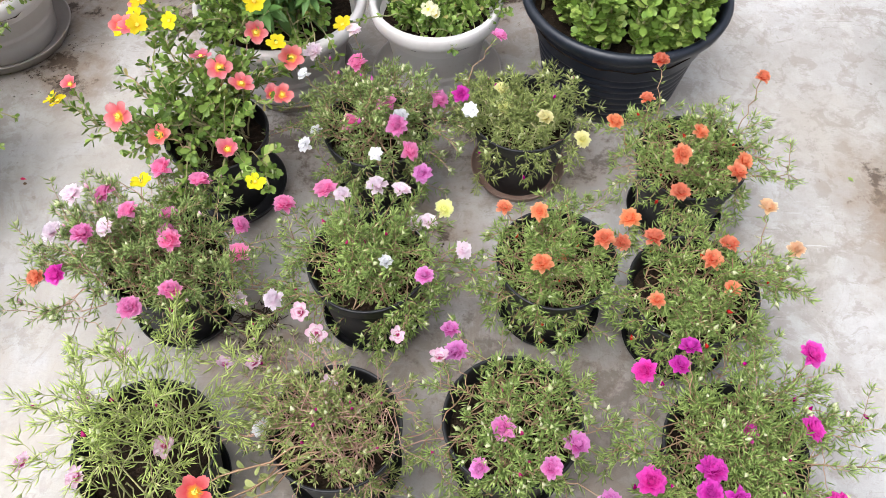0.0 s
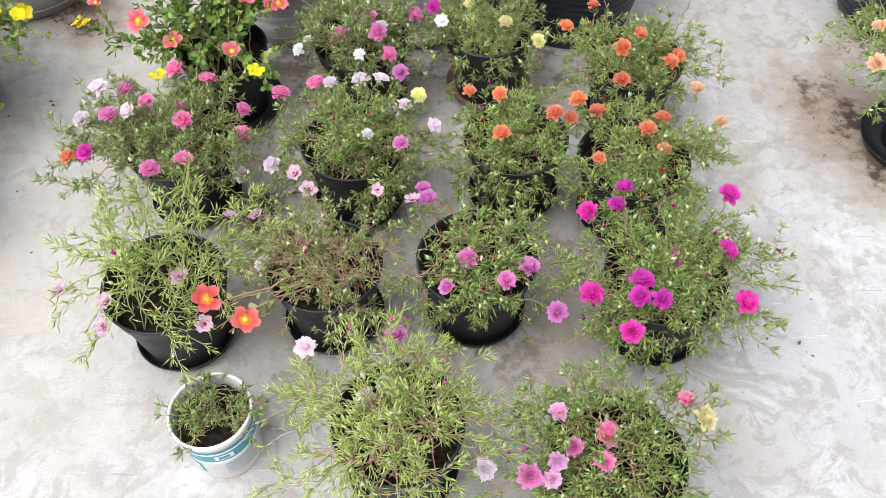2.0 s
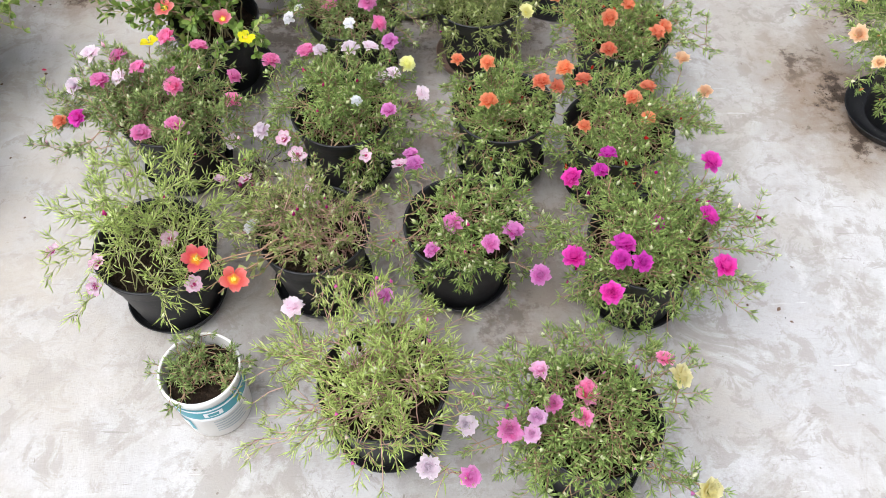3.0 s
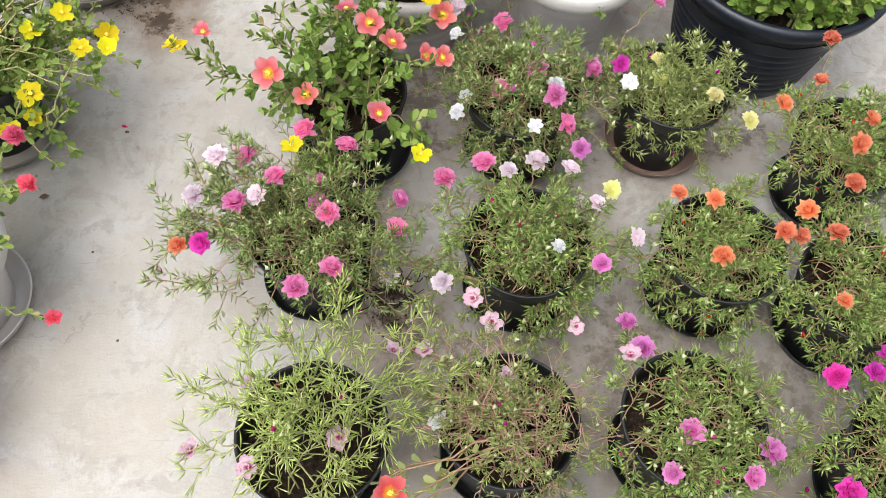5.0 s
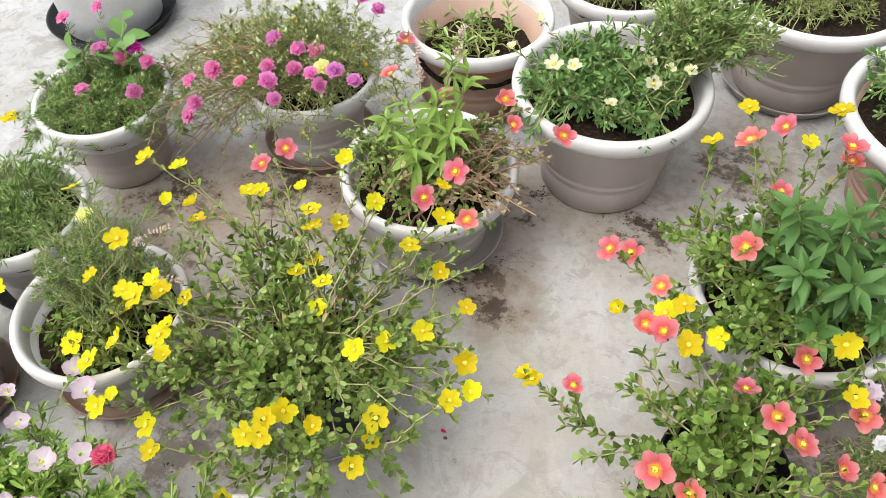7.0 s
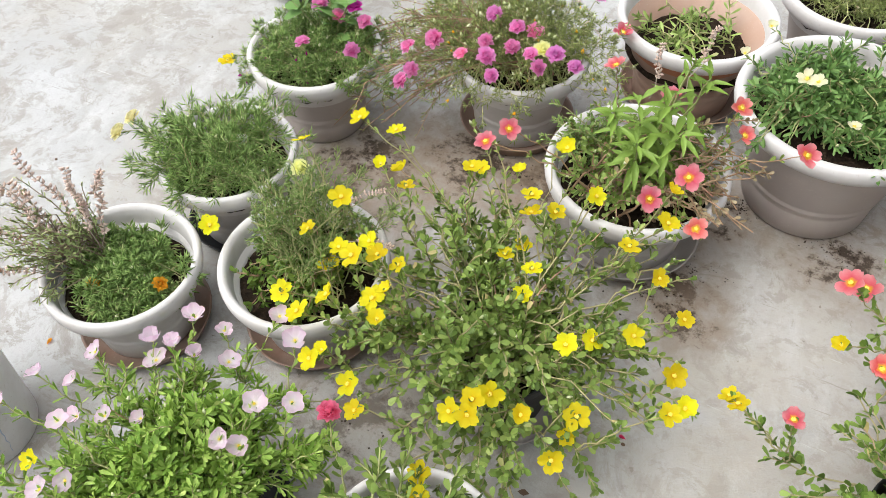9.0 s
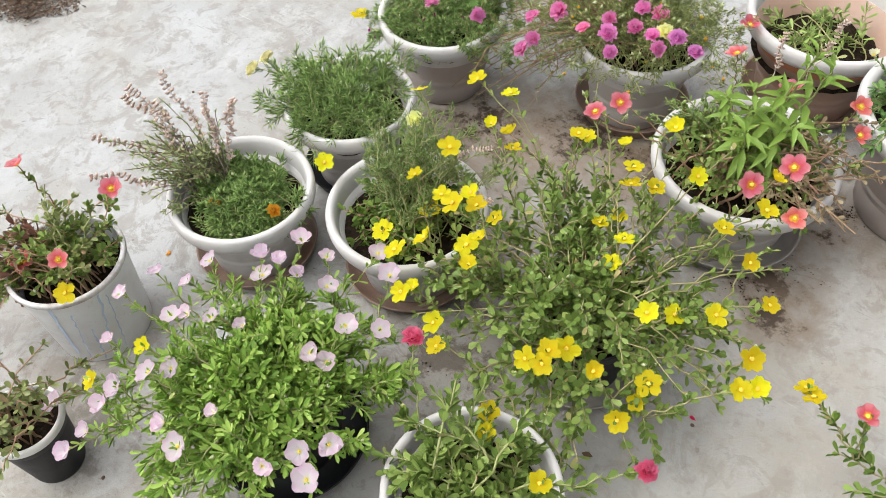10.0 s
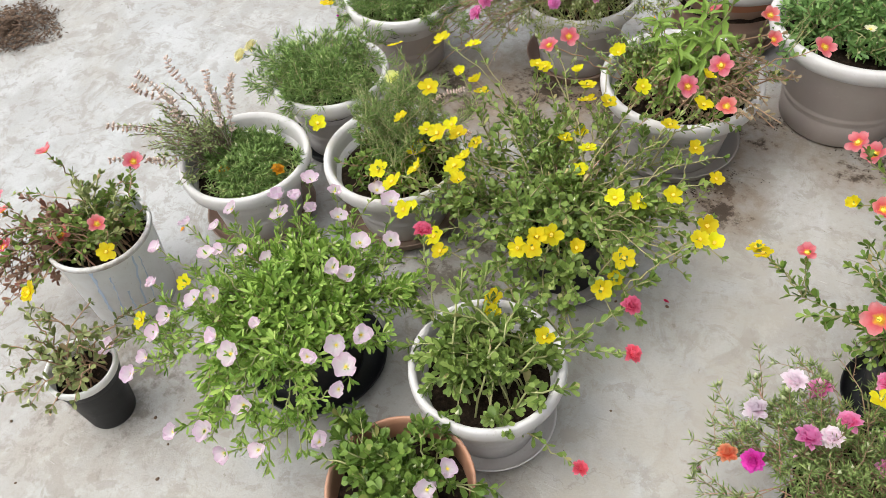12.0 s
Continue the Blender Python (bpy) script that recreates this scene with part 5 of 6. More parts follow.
k10 = planter("potted_moss_rose", "taupe planter of moss rose with pink flowers and broad-leaved weed", -1.615, 1.476, 0.134, 0.185, 52, TAUPE)
moss_rose(k10, 0.17, 0.055, [(-1.544, 1.529, 0.253, "mg"), (-1.518, 1.519, 0.233, "pk"), (-1.578, 1.399, 0.249, "pk"), (-1.488, 1.426, 0.24, "pk"), (-1.61, 1.512, 0.25, "pk"), (-1.657, 1.598, 0.28, "pk"), (-1.699, 1.549, 0.28, "pk"), (-1.574, 1.516, 0.23, "pk"), (-1.736, 1.359, 0.182, "ys")], NEEDLE_FRESH, STEM_GREEN, n=100, per=20, leaf_len=0.017, bud=0.2)
weed = [(0.02, 0.05, 0.29), (0.07, 0.04, 0.28), (-0.05, 0.02, 0.26), (0.04, 0.09, 0.30)]
leafy_stems(k10, [(0.02, 0.03, k10.soil)] * 4, weed, LEAF_CLOVER, 0.054, 7, r0=0.0018)

k13 = planter("potted_moss_rose", "pale planter of moss rose with lilac flowers", 0.28, 1.69, 0.16, 0.19, 53, PALE, saucer=0.14)
moss_rose(k13, 0.17, 0.05, [(0.127, 1.688, 0.24, "li"), (0.065, 1.58, 0.22, "li"), (0.176, 1.594, 0.22, "li")], NEEDLE_OLIVE, STEM_GREEN, n=70, per=18)
k14 = planter("potted_moss_rose", "taupe pot of moss rose at the back", 0.26, 2.12, 0.14, 0.19, 54, TAUPE)
moss_rose(k14, 0.14, 0.05, [(0.2, 2.06, 0.23, "pk")], NEEDLE_OLIVE, STEM_GREEN, n=50, per=16)

# white bucket at the back on a black saucer
k11 = Plant("potted_moss_rose", "tall white bucket with a trailing moss rose", -1.93, 1.935, 55, "recycled tubs", 0.006)
k11.pot("tub", 0.140, 0.27, BUCKET, soil=0.03)
add_saucer(-1.93, 1.935, 0.160, BLACK, "black plastic saucer under a white bucket", 0.03)
moss_rose(k11, 0.13, 0.04, [], NEEDLE_DARK, STEM_RED, n=40, per=16)


# ---- the group with the yellow purslane ----
l1 = black_pot("black pot of sprawling purslane covered in yellow flowers", -0.998, 1.037, 61, 0.094, 0.15, "potted_purslane", 0.103, dish=SAUCER_GREY)
purslane(l1, 0.29, 0.085, [(-1.383, 1.281, 0.236, "ys"), (-1.366, 1.105, 0.344, "ys"), (-1.312, 0.933, 0.209, "ys"), (-1.306, 1.013, 0.268, "ys"), (-1.295, 1.199, 0.238, "ys"), (-1.29, 1.246, 0.274, "ys"), (-1.285, 1.239, 0.193, "ys"), (-1.283, 1.015, 0.2, "ys"), (-1.266, 0.908, 0.221, "ys"), (-1.263, 1.047, 0.323, "ys"), (-1.249, 1.197, 0.21, "ys"), (-1.247, 1.002, 0.27, "ys"), (-1.237, 0.944, 0.234, "ys"), (-1.214, 0.986, 0.287, "ys"), (-1.211, 1.028, 0.274, "ys"), (-1.194, 0.865, 0.23, "ys"), (-1.189, 0.833, 0.258, "ys"), (-1.188, 1.011, 0.276, "ys"), (-1.159, 0.947, 0.269, "ys"), (-1.158, 1.016, 0.263, "ys"), (-1.149, 0.85, 0.197, "ys"), (-1.139, 0.953, 0.292, "ys"), (-1.135, 0.919, 0.271, "ys"), (-1.123, 1.18, 0.325, "ys"), (-1.12, 1.204, 0.302, "ys"), (-1.111, 0.811, 0.22, "ys"), (-1.072, 1.239, 0.285, "ys"), (-1.041, 1.122, 0.232, "ys"), (-1.028, 1.18, 0.311, "ys"), (-1.025, 1.151, 0.231, "ys")] + [(-1.021, 1.163, 0.294, "ys"), (-0.996, 0.854, 0.242, "ys"), (-0.995, 1.195, 0.274, "ys"), (-0.994, 1.081, 0.21, "ys"), (-0.994, 1.113, 0.236, "ys"), (-0.972, 0.873, 0.261, "ys"), (-0.969, 0.852, 0.258, "ys"), (-0.958, 0.895, 0.25, "ys"), (-0.947, 1.226, 0.3, "ys"), (-0.91, 0.881, 0.259, "ys"), (-0.898, 0.995, 0.267, "ys"), (-0.877, 1.173, 0.284, "ys"), (-0.876, 1.05, 0.216, "ys"), (-0.86, 0.868, 0.203, "ys"), (-0.86, 0.927, 0.164, "ys"), (-0.854, 0.941, 0.201, "ys"), (-0.847, 1.237, 0.346, "ys"), (-0.839, 1.216, 0.307, "ys"), (-0.826, 1.066, 0.239, "ys"), (-0.822, 1.141, 0.279, "ys"), (-0.773, 1.099, 0.269, "ys"), (-0.76, 1.041, 0.223, "ys"), (-0.748, 0.937, 0.304, "ys"), (-0.734, 0.979, 0.26, "ys")], ROUND_OLIVE, STEM_PALE, n=78, leaf_len=0.020, per=19, centre=(-0.03, 0.01), rise=0.25, droop=0.85, twig=3, reach=0.22, sag=0.05, bloom_leaves=0.75)
way1 = l1.rng.uniform(0, 6.28, 40)
reach1 = l1.rng.uniform(0.18, 0.34, 40)
long1 = keep_above(curves(l1.roots(40), np.c_[reach1 * np.cos(way1) - 0.04, np.where(np.sin(way1) < 0, 0.6, 0.95) * reach1 * np.sin(way1) + 0.03, l1.rng.uniform(0.11, 0.25, 40) + 0.06 * np.maximum(0, np.sin(way1))], 0.28, l1.rng, 11, 0.006), 0.015)
l1.stems([(long1, 1.0)], STEM_PALE, 0.0019, 0.0009, "straggling_growth")
l1.foliage([(long1, 1.0)], "round", ROUND_OLIVE, 20, 0.018, 0.25, 1.0, 55, "straggling_foliage", True)
l1.tufts([long1], "round", ROUND_OLIVE, 4, 0.015, "straggling_tip_foliage")
l1.buds(long1[:, -1], 0.7, 0.012)

l2 = planter("potted_fern_and_purslane", "pale planter with feathery weed and purslane", -1.345, 1.028, 0.138, 0.165, 62, PALE, saucer=0.12, dish=SAUCER_BROWN)
purslane(l2, 0.11, 0.05, [], ROUND, STEM_RED, n=40, leaf_len=0.018, per=14, twig=1, bud=0.1)
fern_tip = l2.tips(52, 0.13, 0.16, (0.0, 0.06), 0.3)
fern = curves(l2.roots(52), fern_tip, 0.3, l2.rng, 9, 0.003)
fern_side = l2.twigs(fern, 9, 0.035)
l2.stems([(fern, 1.0), (fern_side, 0.4)], STEM_GREEN, 0.0014, 0.0006, "feathery_growth")
l2.foliage([(fern_side, 1.0)], "needle", GREYGREEN, 14, 0.013, 0.1, 1.0, 50, "feathery_foliage")
spikes(l2, [(0.02, 0.05, 0.2), (0.06, 0.03, 0.2)], [(0.10, 0.10, 0.27), (0.15, 0.03, 0.24)], per=90, size=0.007)

l3 = planter("potted_moss_rose", "pale planter of moss rose with dry basil spikes", -1.605, 0.893, 0.128, 0.165, 63, PALE, saucer=0.112, dish=SAUCER_BROWN)
moss_rose(l3, 0.105, 0.03, [(-1.61, 0.841, 0.162, "yo"), (-1.509, 0.882, 0.17, "yo")], NEEDLE_FRESH, STEM_GREEN, n=80, per=20, leaf_len=0.02, centre=(0.02, -0.01), droop=0.15, bud=0.1)
tops3 = [(-0.21, -0.03, 0.28), (-0.16, -0.04, 0.33), (-0.23, -0.10, 0.23), (-0.12, 0.0, 0.35), (-0.19, -0.15, 0.20), (-0.05, 0.02, 0.33), (-0.02, 0.05, 0.31), (-0.18, 0.0, 0.26)]
spikes(l3, [(-0.04 + 0.15 * a, 0.2 * b, l3.soil - 0.01) for a, b, c in tops3], tops3, per=90, size=0.0105)
bushy = curves(l3.roots(64, 0.3) + np.array([-0.06, 0, 0]), np.c_[l3.rng.uniform(-0.2, -0.02, 64), l3.rng.uniform(-0.14, 0.05, 64), l3.rng.uniform(0.16, 0.28, 64)], 0.3, l3.rng)
l3.stems([(bushy, 1.0)], STEM_WOOD, name="bushy_growth")
l3.foliage([(bushy, 1.0)], "long", SAGE, 20, 0.0135, 0.35, 1.0, 60, "bushy_foliage", True)

l4 = planter("potted_moss_rose", "pale planter of bright moss rose with yellow flowers", -1.592, 1.162, 0.124, 0.18, 64, GREIGE, saucer=0.105, dish=BLACK)
moss_rose(l4, 0.175, 0.065, [(-1.575, 1.187, 0.183, "wh"), (-1.412, 1.14, 0.23, "yd"), (-1.762, 1.091, 0.208, "yd"), (-1.783, 1.142, 0.192, "yd"), (-1.614, 1.155, 0.176, "yd"), (-1.492, 0.994, 0.2, "ys")], NEEDLE_FRESH, STEM_GREEN, n=80, per=15, leaf_len=0.019, kind="needle_long", centre=(-0.02, 0.01), bud=0.1)

# dented white bucket streaked with blue paint
l5 = Plant("potted_purslane", "white paint-streaked bucket of red-flowered purslane", -1.706, 0.612, 65, "recycled tubs")
l5.pot("tub", 0.094, 0.185, BUCKET, soil=0.045)
for k, (ang, z0, z1, wd, slant) in enumerate(((-62, 0.03, 0.172, 0.07, 0.12), (-50, 0.02, 0.150, 0.03, 0.2), (-20, 0.04, 0.175, 0.05, 0.25), (-8, 0.02, 0.16, 0.02, 0.15), (-35, 0.01, 0.10, 0.04, 0.1))):
    zz = np.linspace(z0, z1, 14)
    aa = radians(ang) + slant * (zz - z0) / (z1 - z0) + l5.rng.normal(0, 0.012, 14)
    half = wd * 0.5 * (0.4 + l5.rng.uniform(0, 0.9, 14))
    rr = 0.094 * (0.85 + 0.105 * zz / 0.171) + 0.0008
    vv = np.vstack([np.c_[rr * np.cos(aa - half), rr * np.sin(aa - half), zz], np.c_[rr * np.cos(aa), rr * np.sin(aa), zz], np.c_[rr * np.cos(aa + half), rr * np.sin(aa + half), zz]])
    i = np.arange(13)
    child("paint_streak", tri_mesh("paint_streak", vv, np.vstack([np.c_[i, i + 14, i + 15], np.c_[i, i + 15, i + 1], np.c_[i + 14, i + 28, i + 29], np.c_[i + 14, i + 29, i + 15]]), [BUCKET_BLUE]), l5.thing, "faded blue paint streak")
lip_v, lip_f = lathe([(0.0935, 0.176), (0.0950, 0.1775), (0.0952, 0.183), (0.0945, 0.1862), (0.0885, 0.1862), (0.0872, 0.182)], 56, 0.004, 6)
child("worn_lip", tri_mesh("worn_lip", lip_v, lip_f, [WORN_LIP]), l5.thing, "chipped and rusty bucket lip")
purslane(l5, 0.115, 0.07, [(-1.829, 0.658, 0.275, "cs"), (-1.681, 0.721, 0.257, "cs"), (-1.811, 0.535, 0.281, "cs"), (-1.825, 0.534, 0.24, "cs"), (-1.805, 0.496, 0.195, "cs"), (-1.737, 0.564, 0.195, "cs"), (-1.638, 0.587, 0.248, "cs"), (-1.77, 0.392, 0.12, "cs"), (-1.603, 0.56, 0.223, "ys"), (-1.715, 0.457, 0.167, "ys"), (-1.72, 0.459, 0.16, "ys")], ROUND_OLIVE, STEM_RED, n=22, leaf_len=0.018, per=15, centre=(-0.03, 0.0), droop=0.35, rise=0.45, twig=2)
up5 = curves(l5.roots(8, 0.8), np.array([(-0.05, 0.03, 0.26), (0.0, 0.05, 0.27), (0.03, 0.06, 0.25), (0.06, 0.03, 0.24), (0.08, 0.0, 0.22), (-0.08, 0.05, 0.25), (0.05, -0.03, 0.21), (-0.02, 0.07, 0.26)]), 0.4, l5.rng)
l5.stems([(up5, 1.0)], STEM_GREEN, 0.0022, 0.0011, "upright_growth")
l5.foliage([(up5, 1.0)], "round", ROUND_DUSTY, 22, 0.017, 0.2, 1.0, 50, "upright_foliage", True)
hang = keep_above(curves(l5.roots(40, 0.7), np.c_[l5.rng.uniform(-0.20, -0.08, 40), l5.rng.uniform(-0.19, 0.0, 40), l5.rng.uniform(0.05, 0.23, 40)], 0.5, l5.rng), 0.02)
l5.stems([(hang, 1.0)], STEM_RED, name="hanging_growth")
l5.foliage([(hang[:26], 1.0)], "round", ROUND_PURPLE, 24, 0.019, 0.35, 1.0, 58, "reddish_foliage", True)
l5.foliage([(hang[26:], 1.0)], "round", ROUND_OLIVE, 20, 0.019, 0.35, 1.0, 58, "hanging_foliage", True)

# little black pot with a white rim
l6 = Plant("potted_purslane", "small black pot with white rim and sparse purslane", -1.557, 0.405, 66, "recycled tubs")
l6.pot("black", 0.057, 0.135, BLACK, soil=0.03)
v6, f6 = lathe([(0.0545, 0.123), (0.0580, 0.125), (0.0585, 0.135), (0.0575, 0.1385), (0.0535, 0.1385), (0.0515, 0.135), (0.050, 0.11)], 48)
child("pot_rim", tri_mesh("pot_rim", v6, f6, [TUB_WHITE]), l6.thing, "worn white pot rim")
purslane(l6, 0.135, 0.12, [], ROUND_DUSTY, STEM_RED, n=17, leaf_len=0.017, per=13, droop=0.5, rise=0.5, twig=1, bud=0.3, centre=(-0.01, 0.0))

l7 = black_pot("black pot hidden under round-leaved purslane with pale pink flowers", -1.285, 0.655, 67, 0.105, 0.15, "potted_purslane", 0.12)
purslane(l7, 0.225, 0.095, [(-1.552, 0.615, 0.2, "ps"), (-1.525, 0.449, 0.143, "ps"), (-1.512, 0.662, 0.235, "ps"), (-1.49, 0.551, 0.214, "ps"), (-1.479, 0.496, 0.19, "ys"), (-1.466, 0.723, 0.234, "ps"), (-1.451, 0.673, 0.248, "ps"), (-1.43, 0.567, 0.232, "ys"), (-1.426, 0.62, 0.25, "ps"), (-1.42, 0.482, 0.21, "ps"), (-1.41, 0.507, 0.232, "ps"), (-1.409, 0.443, 0.203, "ps"), (-1.409, 0.635, 0.248, "ps"), (-1.404, 0.411, 0.208, "ps"), (-1.395, 0.767, 0.251, "ps"), (-1.384, 0.654, 0.239, "ps"), (-1.381, 0.542, 0.248, "ps"), (-1.381, 0.749, 0.237, "ps"), (-1.37, 0.566, 0.235, "ps"), (-1.365, 0.819, 0.257, "ps"), (-1.36, 0.68, 0.207, "ps"), (-1.354, 0.766, 0.269, "ps"), (-1.34, 0.778, 0.236, "ps"), (-1.318, 0.822, 0.251, "ps"), (-1.314, 0.381, 0.16, "ps"), (-1.306, 0.505, 0.25, "ps"), (-1.301, 0.907, 0.185, "ps"), (-1.297, 0.795, 0.226, "ps"), (-1.275, 0.556, 0.233, "ps"), (-1.274, 0.496, 0.237, "ps")] + [(-1.255, 0.396, 0.189, "ps"), (-1.235, 0.395, 0.142, "ps"), (-1.235, 0.862, 0.229, "ps"), (-1.232, 0.694, 0.24, "ps"), (-1.226, 0.452, 0.198, "ps"), (-1.22, 0.752, 0.245, "ps"), (-1.215, 0.703, 0.221, "ps"), (-1.178, 0.415, 0.17, "ps"), (-1.172, 0.771, 0.257, "ps"), (-1.164, 0.539, 0.249, "ps"), (-1.152, 0.585, 0.225, "ps"), (-1.124, 0.612, 0.235, "ps"), (-1.123, 0.566, 0.216, "ps"), (-1.105, 0.464, 0.177, "ps"), (-1.103, 0.524, 0.231, "ps")], ROUND_BRIGHT, STEM_GREEN, n=150, leaf_len=0.0235, per=22, kind="long", centre=(-0.01, -0.035), droop=0.8, twig=3, reach=0.2, lean=0.5, bloom_leaves=0.6)

l8 = planter("potted_purslane", "white planter with upright purslane and crimson runners", -0.966, 0.695, 0.120, 0.17, 68, RIM, soil=0.05, saucer=0.107, dish=RIM)
purslane(l8, 0.115, 0.08, [(-1.086, 0.744, 0.351, "rd"), (-0.786, 0.775, 0.319, "rd"), (-0.758, 0.712, 0.309, "rd"), (-0.786, 0.639, 0.09, "rd"), (-1.001, 0.781, 0.199, "ys"), (-0.884, 0.72, 0.251, "ys"), (-0.986, 0.752, 0.205, "ys")], ROUND_OLIVE, STEM_GREEN, n=26, leaf_len=0.0215, per=30, droop=0.1, rise=0.55, twig=1, lo=0.35, centre=(0.0, -0.01), even=0.5, reach=0.2)
up8 = curves(l8.roots(9, 0.8), np.array([(-0.10, 0.05, 0.25), (-0.08, 0.08, 0.27), (-0.11, 0.0, 0.23), (0.10, 0.03, 0.22), (0.13, 0.06, 0.24), (0.14, 0.0, 0.20), (0.11, -0.04, 0.19), (0.02, 0.10, 0.26), (-0.05, 0.1, 0.25)]), 0.4, l8.rng)
l8.stems([(up8, 1.0)], STEM_GREEN, 0.0025, 0.0012, "runner_growth")
l8.foliage([(up8, 1.0)], "round", ROUND_OLIVE, 26, 0.022, 0.15, 1.0, 50, "runner_foliage", True)

l9 = Plant("potted_purslane", "terracotta pot of round-leaved purslane", -0.985, 0.478, 69, "recycled tubs")
l9.pot("black", 0.106, 0.15, CLAY, soil=0.03)
purslane(l9, 0.115, 0.06, [(-0.923, 0.51, 0.19, "ps"), (-0.932, 0.472, 0.19, "ps")], ROUND, STEM_GREEN, n=40, leaf_len=0.022, per=16, droop=0.3)

# feathery moss rose with peach flowers at the terrace's other side
r2 = black_pot("black pot of feathery moss rose with peach flowers", 0.945, 0.86, 70, 0.085, 0.16, saucer=0.105)
moss_rose(r2, 0.20, 0.10, [(0.734, 0.776, 0.273, "pe"), (0.782, 0.888, 0.26, "pe"), (0.763, 0.732, 0.25, "pe")], NEEDLE, STEM_GREEN, n=100, per=20, centre=(-0.045, 0.02), bud=0.3, hang=0.2)


# ---- clutter on the floor ----
def crumbs(name, label, spots, material, seed, kind="stuff"):
    """Loose soil crumbs and bits, thickest in the middle of each spot."""
    rng = np.random.default_rng(seed)
    heap = Heap()
    ico = np.array([(0, 0, 1), (0.9, 0, 0.2), (0.2, 0.9, 0.1), (-0.8, 0.3, 0.2), (-0.2, -0.9, 0.1), (0.3, 0.2, -0.5)])
    fac = np.array([(0, 1, 2), (0, 2, 3), (0, 3, 4), (0, 4, 1), (5, 2, 1), (5, 3, 2), (5, 4, 3), (5, 1, 4)])
    for x, y, spread, n, size in spots:
        n = int(n * 0.6)
        a = rng.uniform(0, 6.28, n)
        q = spread * rng.uniform(0, 1, n) ** 1.1
        s = size * (0.25 + 1.1 * rng.uniform(0, 1, n) ** 3)
        pos = np.c_[x + q * np.cos(a), y + q * np.sin(a) * 0.6, s * 0.25]
        way = np.c_[rng.normal(0, 1, (n, 2)), rng.normal(0, 0.1, n)]
        heap.add(*place_leaves(ico * np.array([0.8, 1.2, 0.6]), fac, pos, way, np.tile((0.02, 0.03, 1.0), (n, 1)), s))
    ob = new(name, heap.mesh(name, material))
    return tagged(ob, label, "soil", kind=kind)


crumbs("soil_crumbs", "spilled dark soil crumbs round the planters", [
    (-0.76, 1.60, 0.05, 118, 0.0026), (-0.58, 1.57, 0.08, 158, 0.0021), (-0.85, 1.33, 0.11, 211, 0.0021), (-0.80, 1.42, 0.08, 145, 0.0021), (-1.16, 1.50, 0.10, 184, 0.0026),
    (-1.45, 1.42, 0.08, 171, 0.0026), (-0.06, 0.88, 0.05, 145, 0.0026), (-0.32, 0.69, 0.05, 145, 0.0026), (0.09, 1.60, 0.09, 211, 0.0034), (0.83, 0.93, 0.06, 92, 0.0021), (-1.2, 0.88, 0.1, 92, 0.0021),
    (-0.45, 0.80, 0.8, 79, 0.0013), (-1.2, 0.5, 0.8, 79, 0.0013), (0.5, 0.5, 0.5, 52, 0.0013)], CRUMB, 81)

# dry leaf sweepings in a heap
heap_rng = np.random.default_rng(82)
n = 2600
ha = heap_rng.uniform(0, 6.28, n)
hq = heap_rng.uniform(0, 1, n) ** 0.75 * (1 + 0.18 * np.sin(3 * ha + 1) + 0.12 * np.sin(7 * ha) + heap_rng.normal(0, 0.08, n))
hpos = np.c_[-2.68 + 0.12 * hq * np.cos(ha), 1.13 + 0.13 * hq * np.sin(ha), 0.004 + 0.035 * np.maximum(0, 1 - hq) * heap_rng.uniform(0, 1, n)]
hv, hf = place_leaves(LONG_V, LONG_F, hpos, np.c_[heap_rng.normal(0, 1, (n, 2)), heap_rng.normal(0, 0.2, n)], np.c_[heap_rng.normal(0, 0.3, (n, 2)), np.ones(n)], heap_rng.uniform(0.006, 0.017, n))
tagged(new("leaf_sweepings", tri_mesh("leaf_sweepings", hv, hf, [DEBRIS])), "low heap of dry brown leaf sweepings", "debris", kind="stuff")


def fallen(name, label, x, y, size, turn, material, shape="oval"):
    tv, tf = (OVAL_V, OVAL_F) if shape == "oval" else (ROUND_V, ROUND_F)
    ob = new(name, tri_mesh(name, tv * np.array([1, 1, 0.6]) + np.array([0, -0.5, 0.16]), tf, [material]))
    ob.matrix_basis = pose(x, y, 0.001, 0, 0, turn) @ Matrix.Diagonal((size, size, size, 1))
    return tagged(ob, label, "fallen leaf", "fallen bits on the floor")


fallen("fallen_leaf", "small olive fallen leaf on the concrete", 0.735, 1.03, 0.014, 30, ROUND_OLIVE)
fallen("fallen_leaf", "small brown fallen leaf on the concrete", 0.60, 0.42, 0.010, 140, DEBRIS)
fallen("fallen_leaf", "small brown fallen leaf on the concrete", 0.615, 0.395, 0.007, 60, DEBRIS)
fallen("fallen_petal", "dropped red petal on the concrete", -0.80, 1.05, 0.012, 80, PETAL["rd"], "round")
fallen("fallen_petal", "dropped pink petal on the concrete", -1.735, 0.78, 0.014, 10, PETAL["cs"], "round")
fallen("fallen_leaf", "curled olive fallen leaf on the concrete", -0.90, 0.90, 0.018, 100, DEBRIS)
pebble_rng = np.random.default_rng(83)
pv, pf = lathe([(0.35, -0.4), (0.85, -0.1), (1.0, 0.2), (0.75, 0.6), (0.3, 0.75), (0.01, 0.78)], 9, 0.08, 4)
pebble_mesh = tri_mesh("pebble", pv, pf, [DEBRIS])
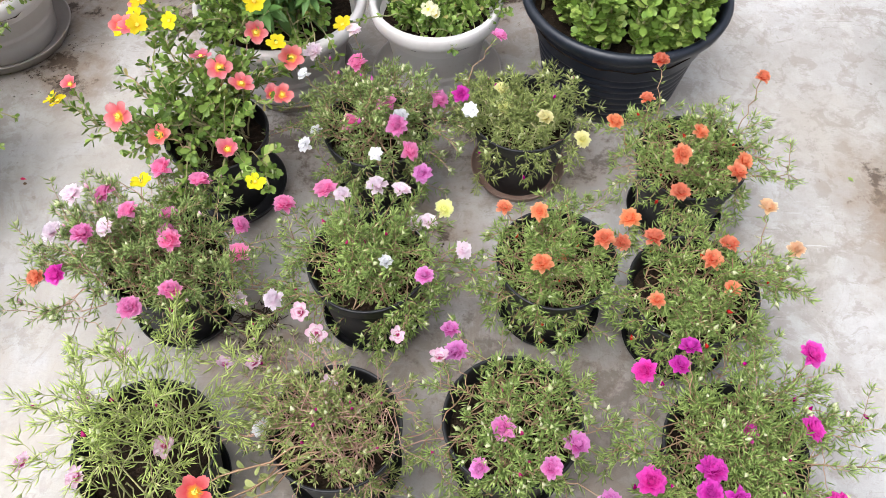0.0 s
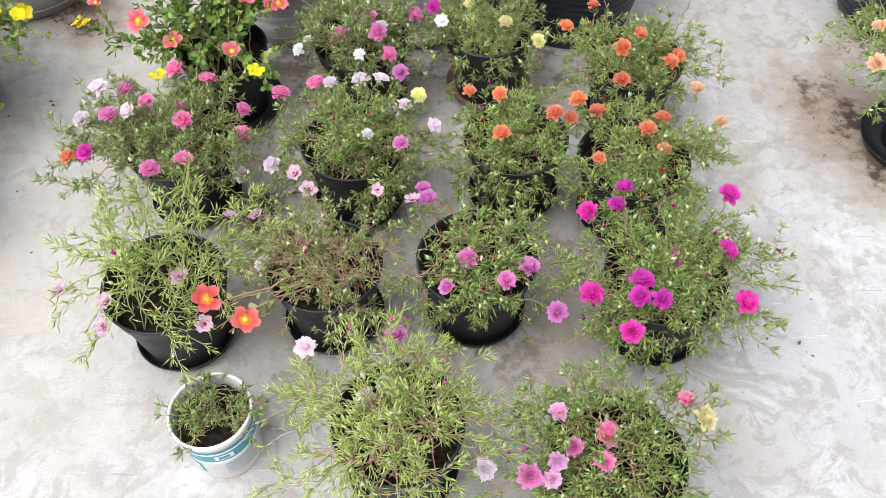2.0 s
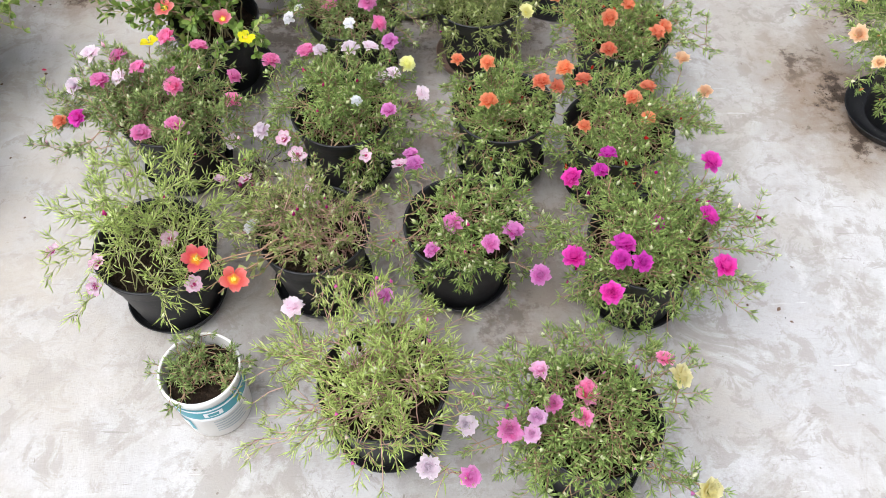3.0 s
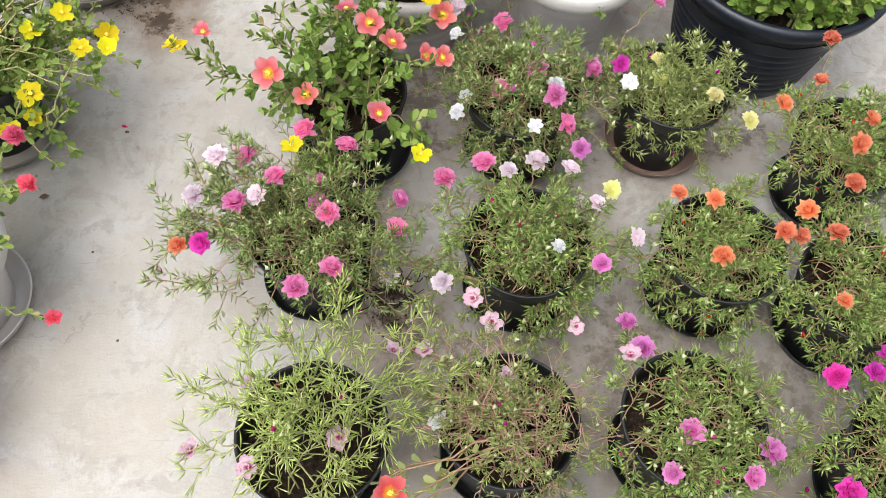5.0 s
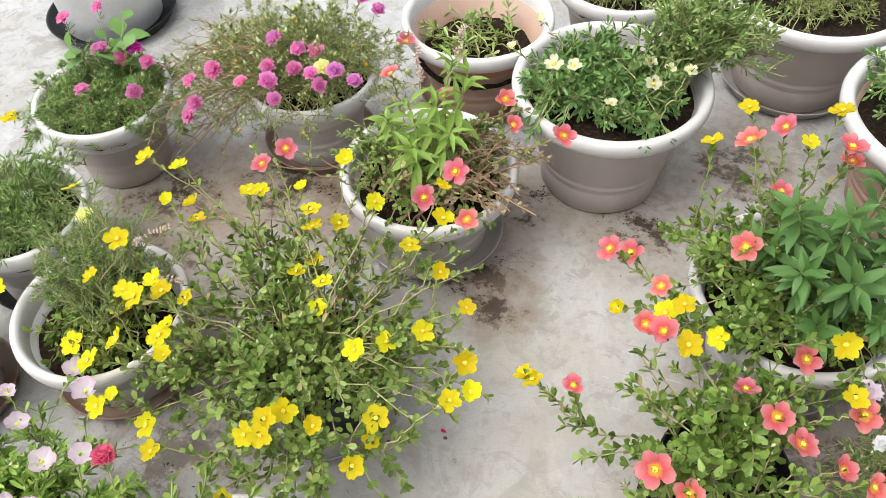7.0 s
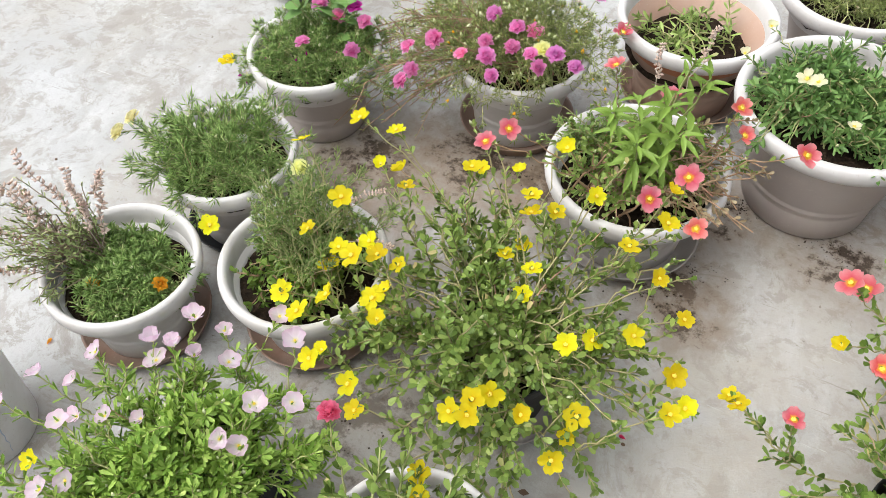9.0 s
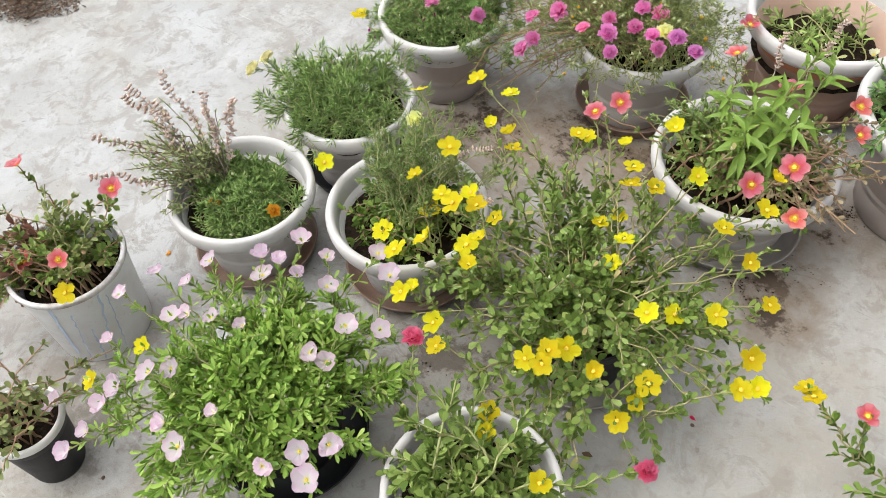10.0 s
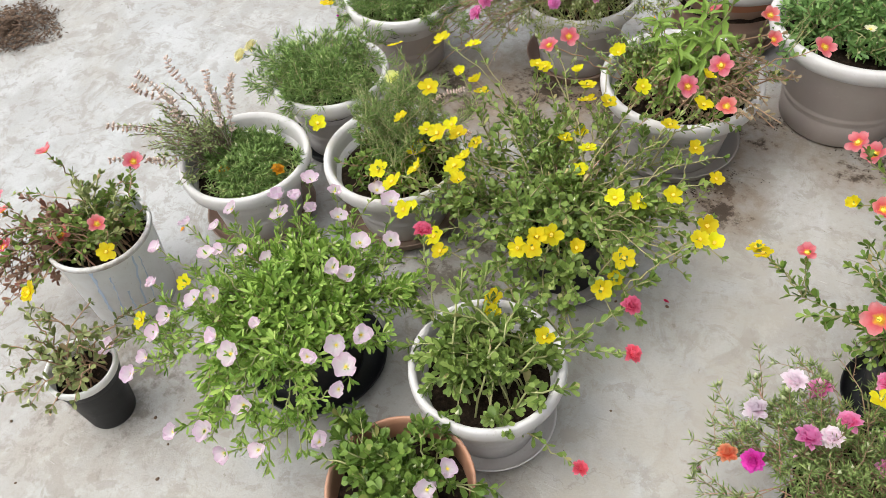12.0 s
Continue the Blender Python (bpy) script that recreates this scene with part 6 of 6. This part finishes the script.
for x, y, s in ((-1.475, 0.427, 0.006), (-1.60, 0.225, 0.004), (-1.392, 0.345, 0.006), (-1.34, 0.33, 0.005), (-1.42, 0.40, 0.004), (-1.66, 0.37, 0.007), (-1.70, 0.30, 0.005), (-1.30, 0.30, 0.006), (-2.05, 1.12, 0.006), (-0.88, 1.01, 0.005), (-0.80, 0.80, 0.004), (-0.73, 0.65, 0.004), (0.55, 0.43, 0.004), (-0.795, 1.04, 0.006), (-2.35, 0.79, 0.007), (-1.95, 0.80, 0.006)):
    tagged(new("pebble", pebble_mesh), "small brown pebble on the concrete", "pebble", "pebbles on the floor").matrix_basis = pose(x, y, s * 0.16, 0, 0, pebble_rng.uniform(0, 360)) @ Matrix.Diagonal((0.62 * s, 0.5 * s, 0.4 * s, 1))

twig_curve = curves(np.array([(-2.55, 0.764, 0.003), (-2.595, 0.80, 0.003)]), np.array([(-2.65, 0.848, 0.006), (-2.558, 0.80, 0.006)]), 0.02, np.random.default_rng(84), 7, 0.004)
tagged(new("dry_twig", tri_mesh("dry_twig", *tubes(twig_curve, 0.0016, 0.0008), [STEM_WOOD])), "thin dry grey twig lying on the concrete", "twig")

# a tangle of old roots and soil shaken out between two pots
root_rng = np.random.default_rng(86)
root_n = 46
root_at = np.c_[-0.318 + root_rng.normal(0, 0.016, root_n), 0.745 + root_rng.normal(0, 0.014, root_n), root_rng.uniform(0.002, 0.010, root_n)]
root_to = root_at + np.c_[root_rng.normal(0, 0.028, root_n), root_rng.normal(0, 0.020, root_n), root_rng.uniform(-0.001, 0.008, root_n)]
root_c = keep_above(curves(root_at, root_to, 0.1, root_rng, 7, 0.003), 0.0015)
tagged(new("root_tangle", tri_mesh("root_tangle", *tubes(root_c, 0.0011, 0.0005), [CRUMB])), "dark tangle of dry roots and soil on the concrete", "roots", kind="stuff")

# dark dry leaves blown in between two planters
pile_rng = np.random.default_rng(87)
pile_n = 420
pile_a = pile_rng.uniform(0, 6.28, pile_n)
pile_q = pile_rng.uniform(0, 1, pile_n) ** 0.8
pile_at = np.c_[0.126 + 0.10 * pile_q * np.cos(pile_a), 1.732 + 0.12 * pile_q * np.sin(pile_a), 0.003 + 0.03 * (1 - pile_q) * pile_rng.uniform(0, 1, pile_n)]
pile_v, pile_f = place_leaves(LONG_V, LONG_F, pile_at, np.c_[pile_rng.normal(0, 1, (pile_n, 2)), pile_rng.normal(0, 0.25, pile_n)], np.c_[pile_rng.normal(0, 0.4, (pile_n, 2)), np.ones(pile_n)], pile_rng.uniform(0.012, 0.034, pile_n))
tagged(new("dry_leaf_pile", tri_mesh("dry_leaf_pile", pile_v, pile_f, [CRUMB])), "dark pile of dry leaves on the concrete between planters", "debris", kind="stuff")
